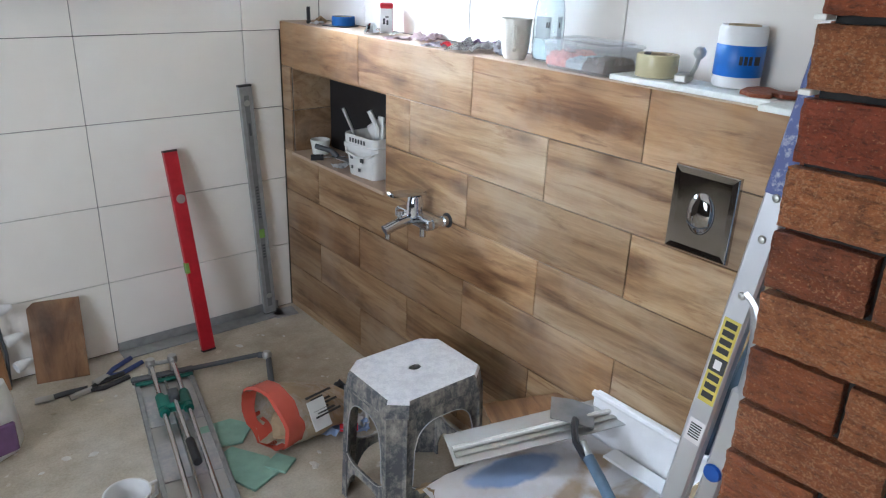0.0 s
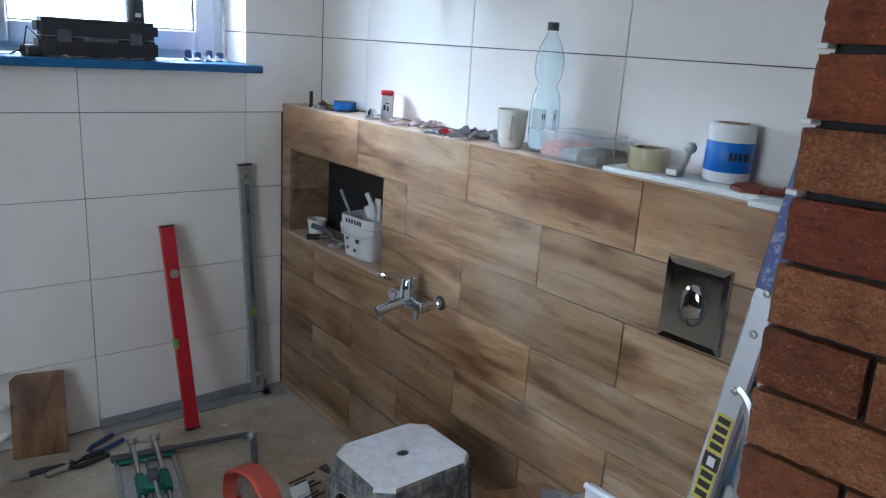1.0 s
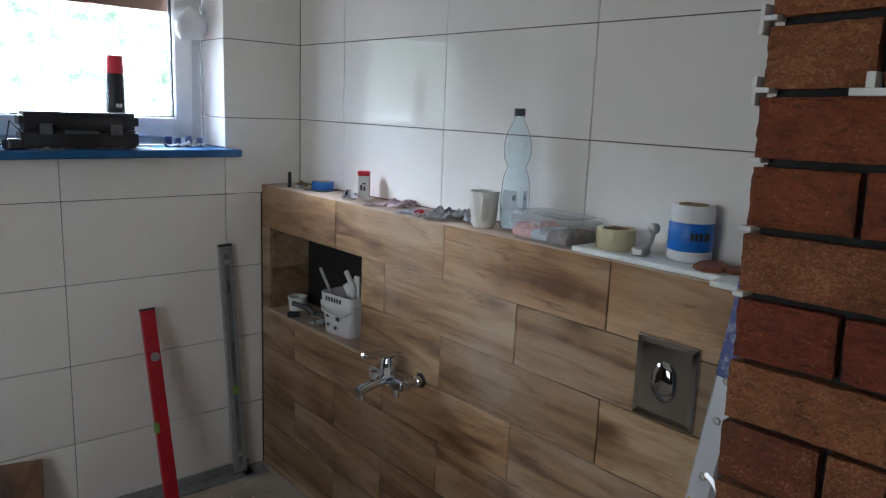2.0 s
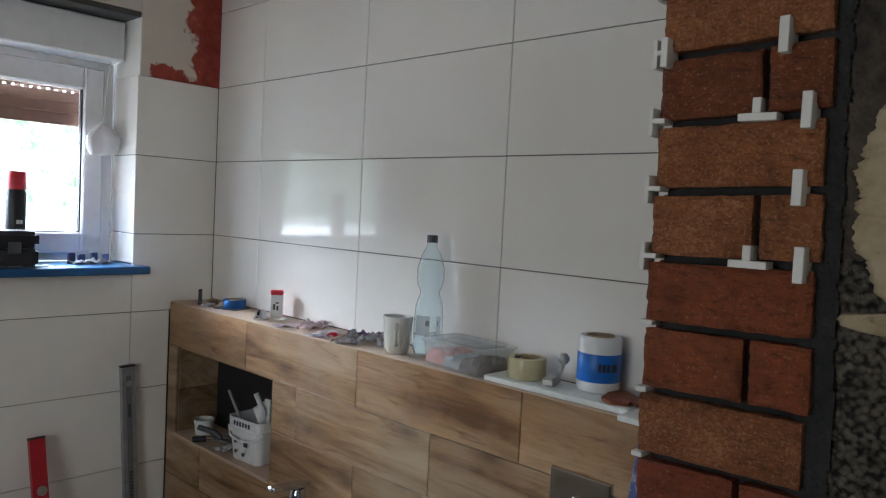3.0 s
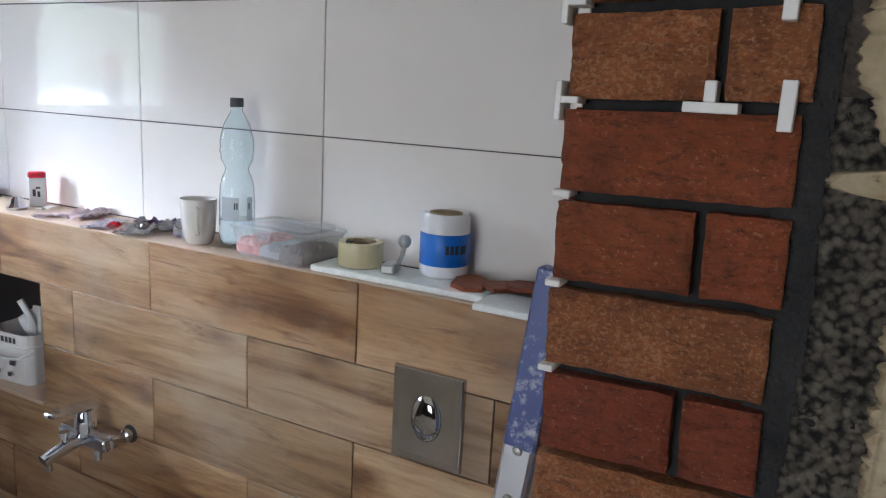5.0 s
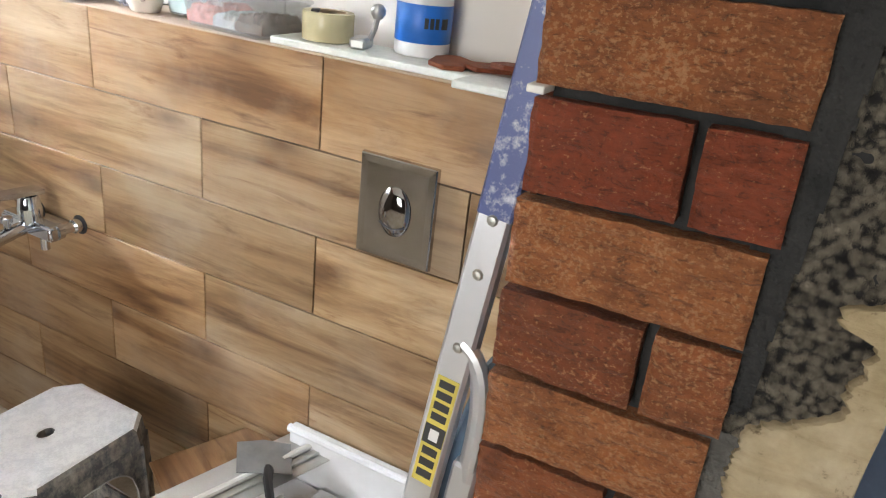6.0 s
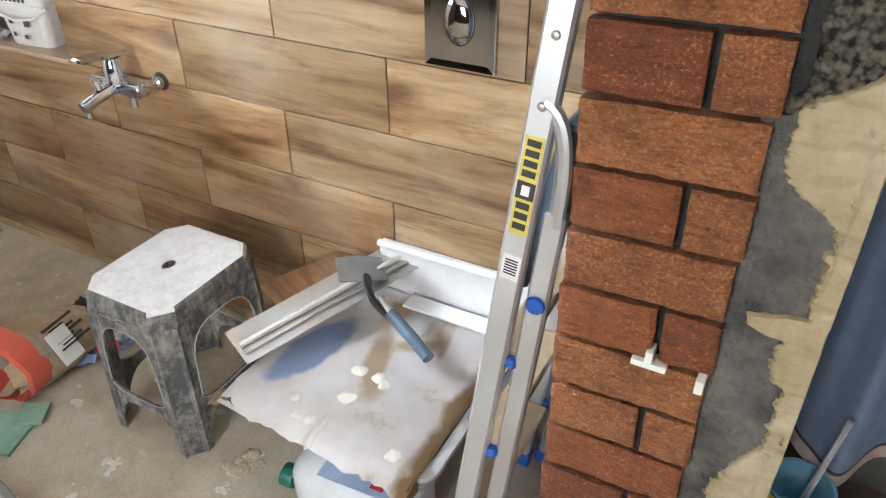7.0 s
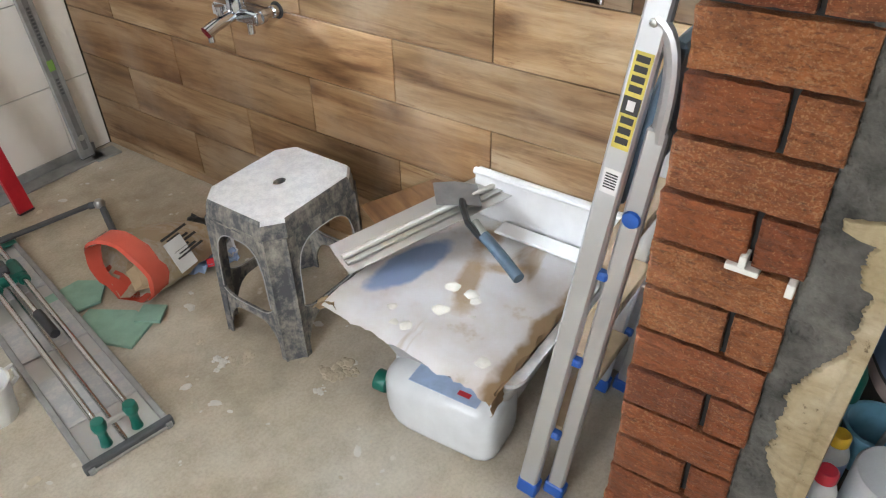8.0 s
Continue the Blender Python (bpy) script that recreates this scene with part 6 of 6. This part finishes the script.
part("handle", tube([(0, 0.04, 0.004), (0, 0.07, 0.02), (0, 0.14, 0.022)], 0.011, 8), "darkgrey", t, smooth=True)
tagged(part("wrapper", crumple(0.08, 0.06, 0.02, 91, m=pose(1.865, 2.45, NZ0)), "board"), "crumpled white paper in the niche", "wrapper")

# ---------------------------------------------------------------- on the window sill
SZ = 1.386
t = thing("tool_case", pose(1.135, 2.855, SZ + 0.004, 0, 0, -4), "black plastic tool case on the blue window sill", "case")
part("shell", box(-0.185, 0.185, -0.07, 0.07, 0.0, 0.062, 0.010, segs=2), "black", t)
part("lid", box(-0.187, 0.187, -0.072, 0.072, 0.064, 0.122, 0.014, segs=2), "black", t)
for x in (-0.11, 0.11):
    part("latch", box(x - 0.02, x + 0.02, -0.079, -0.068, 0.045, 0.085, 0.003), "darkgrey", t)
part("handle", tube([(-0.05, -0.068, 0.055), (-0.045, -0.088, 0.055), (0.045, -0.088, 0.055), (0.05, -0.068, 0.055)], 0.007, 8), "darkgrey", t, smooth=True)
part("cable", tube([(-0.18, -0.05, 0.05), (-0.215, -0.06, 0.09), (-0.23, -0.07, 0.02), (-0.27, -0.06, 0.0)], 0.003, 6), "black", t)
t = thing("spray_can", pose(1.285, 2.93, SZ), "black spray can with a red cap on the sill", "spray can")
part("can", lathe([(0, 0), (0.030, 0), (0.0325, 0.004), (0.0325, 0.255), (0.029, 0.266), (0, 0.268)], 28), "black", t, smooth=True)
part("cap", lathe([(0, 0.266), (0.0315, 0.266), (0.031, 0.325), (0.028, 0.329), (0, 0.329)], 28), "redplastic", t, "red cap", smooth=True)
own = bmesh.new()
for k, (a, z, h) in enumerate(((262, 0.145, 0.014), (270, 0.145, 0.014), (280, 0.145, 0.014), (290, 0.145, 0.014), (263, 0.10, 0.028), (280, 0.10, 0.028), (285, 0.06, 0.02))):
    box(0.0327, 0.0331, -0.0025, 0.0025, z, z + h, bm=own, m=pose(0, 0, 0, 0, 0, a))
tagged(part("print", own, "white", t), kind="stuff")
t = thing("charger", pose(0.93, 2.83, SZ, 0, 0, 15), "small black charger on the sill", "charger")
part("case", box(-0.03, 0.03, -0.025, 0.025, 0, 0.035, 0.006), "black", t)
for k, (x, y, yaw) in enumerate(((1.04, 2.805, 8), (1.20, 2.80, -12), (1.30, 2.81, 5))):
    tagged(part("paper_slip", crumple(0.13, 0.06, 0.012, k + 40, m=pose(x, y, SZ, 0, 0, yaw), thick=0.001), "board"), "white paper slip on the window sill", "paper", "slips")
t = thing("fittings_bag", pose(1.53, 2.90, SZ, 0, 0, 6), "clear bag of dark blue window fittings on the sill", "bag")
part("bag", crumple(0.15, 0.07, 0.03, 71, 16, 10, 0.0012, size=0.03), "bagplastic", t)
for k, (x, y) in enumerate(((-0.06, 0.02), (-0.02, 0.025), (0.03, 0.03), (0.07, 0.02))):
    part("fitting", box(x - 0.013, x + 0.013, y - 0.008, y + 0.008, 0.0, 0.042 - 0.006 * (k % 2), 0.003), "navy", t)
t = thing("cloth_bag", pose(1.60, 2.985, 1.80), "small white cloth bag hanging by the window frame", "bag")
bm = lathe([(0, 0), (0.045, 0.003), (0.066, 0.03), (0.062, 0.07), (0.035, 0.105), (0.012, 0.125), (0, 0.13)], 18, sy=0.45)
for v in bm.verts:
    v.co += 0.01 * Vector((noise.noise(v.co * 20), noise.noise(v.co * 20 + Vector((3, 0, 0))), 0.6 * noise.noise(v.co * 15)))
part("bag", bm, "tissue", t, smooth=True)
part("cord", tube([(0.0, 0.0, 0.12), (0.01, 0.012, 0.22), (0.03, 0.02, 0.38)], 0.0022, 6), "tissue", t)

# ---------------------------------------------------------------- small things on the floor
t = thing("plastic_cup", pose(0.800, 1.845, 0), "white plastic mixing cup on the screed", "cup")
part("cup", lathe([(0, 0), (0.045, 0), (0.048, 0.006), (0.060, 0.108), (0.063, 0.112), (0.058, 0.112), (0.045, 0.01), (0, 0.008)], 26), "white", t, smooth=True)
part("handle", tube([(0.052, 0.02, 0.095), (0.085, 0.03, 0.09), (0.085, 0.03, 0.05), (0.050, 0.02, 0.04)], 0.006, 8), "white", t, smooth=True)


def debris():
    rnd = random.Random(11)
    spots = [(1.379, 1.244, 0.045), (1.36, 1.275, 0.03), (1.228, 1.525, 0.03), (1.271, 1.497, 0.032), (1.256, 1.636, 0.014), (1.307, 1.247, 0.020), (1.40, 1.22, 0.022)]
    for k, (x, y, r) in enumerate(spots):
        bm = bmesh.new()
        for i in range(16):
            a, d = rnd.uniform(0, 6.28), r * rnd.uniform(0, 0.9)
            lump(r * rnd.uniform(0.12, 0.38), k * 13 + i, 0.3, bm=bm, m=pose(x + d * math.cos(a), y + d * math.sin(a), 0))
        tagged(part("mortar_crumbs", bm, "mortar" if k % 3 != 2 else "mortarwhite"), "heap of dried mortar crumbs on the screed", "mortar crumbs", "crumb heaps", "stuff")
    bm, bw = bmesh.new(), bmesh.new()
    for i in range(150):
        x, y = rnd.uniform(0.6, 1.75), rnd.uniform(0.75, 2.7)
        lump(rnd.choice((0.002, 0.003, 0.003, 0.004, 0.005, 0.006, 0.010)), i, rnd.uniform(0.08, 0.25), bm=bm if i % 2 else bw, m=pose(x, y, 0, 0, 0, rnd.uniform(0, 180)) @ Matrix.Diagonal((1.6, 1, 1, 1)))
    tagged(part("mortar_splashes", bm, "mortar"), "scattered dried mortar splashes and chips on the floor", "mortar crumbs", "", "stuff")
    tagged(part("mortar_splashes", bw, "mortarwhite"), "scattered white mortar splashes and chips on the floor", "mortar crumbs", "", "stuff")


debris()

# ---------------------------------------------------------------- the curtained corner


def curtain():
    t = thing("curtain", pose(1.93, -0.15, 0), "slate-blue folded curtain with a beige hem on a rod", "curtain")
    def cloth(z0, z1, dx, nz):
        own = bmesh.new()
        n = 150
        rows = []
        for j in range(nz + 1):
            z = z0 + (z1 - z0) * j / nz
            row = []
            for i in range(n + 1):
                y = -0.75 + 1.14 * i / n
                k = 0.6 + 0.4 * (1 - z / 2.0)
                x = k * (0.045 * math.sin(y * 23 + 0.6 * math.sin(y * 5)) + 0.014 * math.sin(y * 61 + 1)) + 0.01 * noise.noise(Vector((y * 6, z * 2, 0)))
                lift = 0.03 * math.sin(y * 23 + 0.5) * (1 if z0 < 0.2 and z < 0.3 else 0)
                row.append(own.verts.new((x + dx, y, z + lift)))
            rows.append(row)
        for a, b in zip(rows, rows[1:]):
            for i in range(n):
                own.faces.new((a[i], a[i + 1], b[i + 1], b[i]))
        return own
    part("cloth", cloth(0.172, 1.98, 0.0, 24), "curtain", t, smooth=True)
    part("piping", cloth(0.162, 0.172, -0.001, 1), "ink", t, "dark piping above the hem")
    part("hem", cloth(0.125, 0.162, -0.001, 2), "hem", t, "beige hem", smooth=True)
    part("rod", tube([(0, -0.9, 2.0), (0, 0.40, 2.0)], 0.012, 10), "rod", t, smooth=True)


curtain()
t = thing("bucket", pose(1.83, 0.082, 0.004), "small pale blue plastic bucket under the curtain", "bucket")
part("shell", lathe([(0, 0), (0.052, 0), (0.055, 0.006), (0.068, 0.106), (0.073, 0.110), (0.073, 0.117), (0.065, 0.117), (0.050, 0.012), (0, 0.01)], 30), "bluebucket", t, smooth=True)
part("stick", tube([(0.0, -0.01, 0.015), (0.03, -0.045, 0.30)], 0.007, 8), "tubgrey", t, "grey stick standing in it", smooth=True)
t = thing("toilet_roll", pose(1.70, 0.028, 0.004), "large white paper roll standing on the floor", "paper roll")
part("roll", lathe([(0.022, 0), (0.078, 0), (0.082, 0.004), (0.082, 0.120), (0.077, 0.126), (0.022, 0.124), (0.022, 0)], 36), "tissue", t, smooth=True)
part("core", lathe([(0.020, 0.002), (0.0225, 0.002), (0.0225, 0.123), (0.020, 0.123), (0.020, 0.002)], 24), "card", t, smooth=True)
for x, y, capmat, label in ((1.625, 0.150, "redplastic", "small white cleaner bottle with a red cap"), (1.735, 0.148, "yellowcap", "small white cleaner bottle with a yellow cap")):
    t = thing("cleaner_bottle", pose(x, y, 0.004), label, "bottle", "cleaner bottles")
    part("body", lathe([(0, 0), (0.030, 0), (0.033, 0.005), (0.033, 0.085), (0.026, 0.105), (0.015, 0.115), (0.015, 0.12), (0, 0.12)], 22), "white", t, smooth=True)
    part("cap", lathe([(0, 0.118), (0.023, 0.118), (0.023, 0.138), (0.018, 0.144), (0, 0.145)], 18), capmat, t, smooth=True)
    part("label", lathe([(0.0332, 0.025), (0.0338, 0.026), (0.0338, 0.075), (0.0332, 0.076)], 22), "labelblue", t, "blue and white label", smooth=True)
t = thing("green_bottle", pose(1.885, 0.168, 0.004), "dark green bottle behind the bucket", "bottle")
part("body", lathe([(0, 0), (0.030, 0), (0.034, 0.006), (0.034, 0.18), (0.016, 0.23), (0.013, 0.26), (0, 0.26)], 22), "green", t, smooth=True)
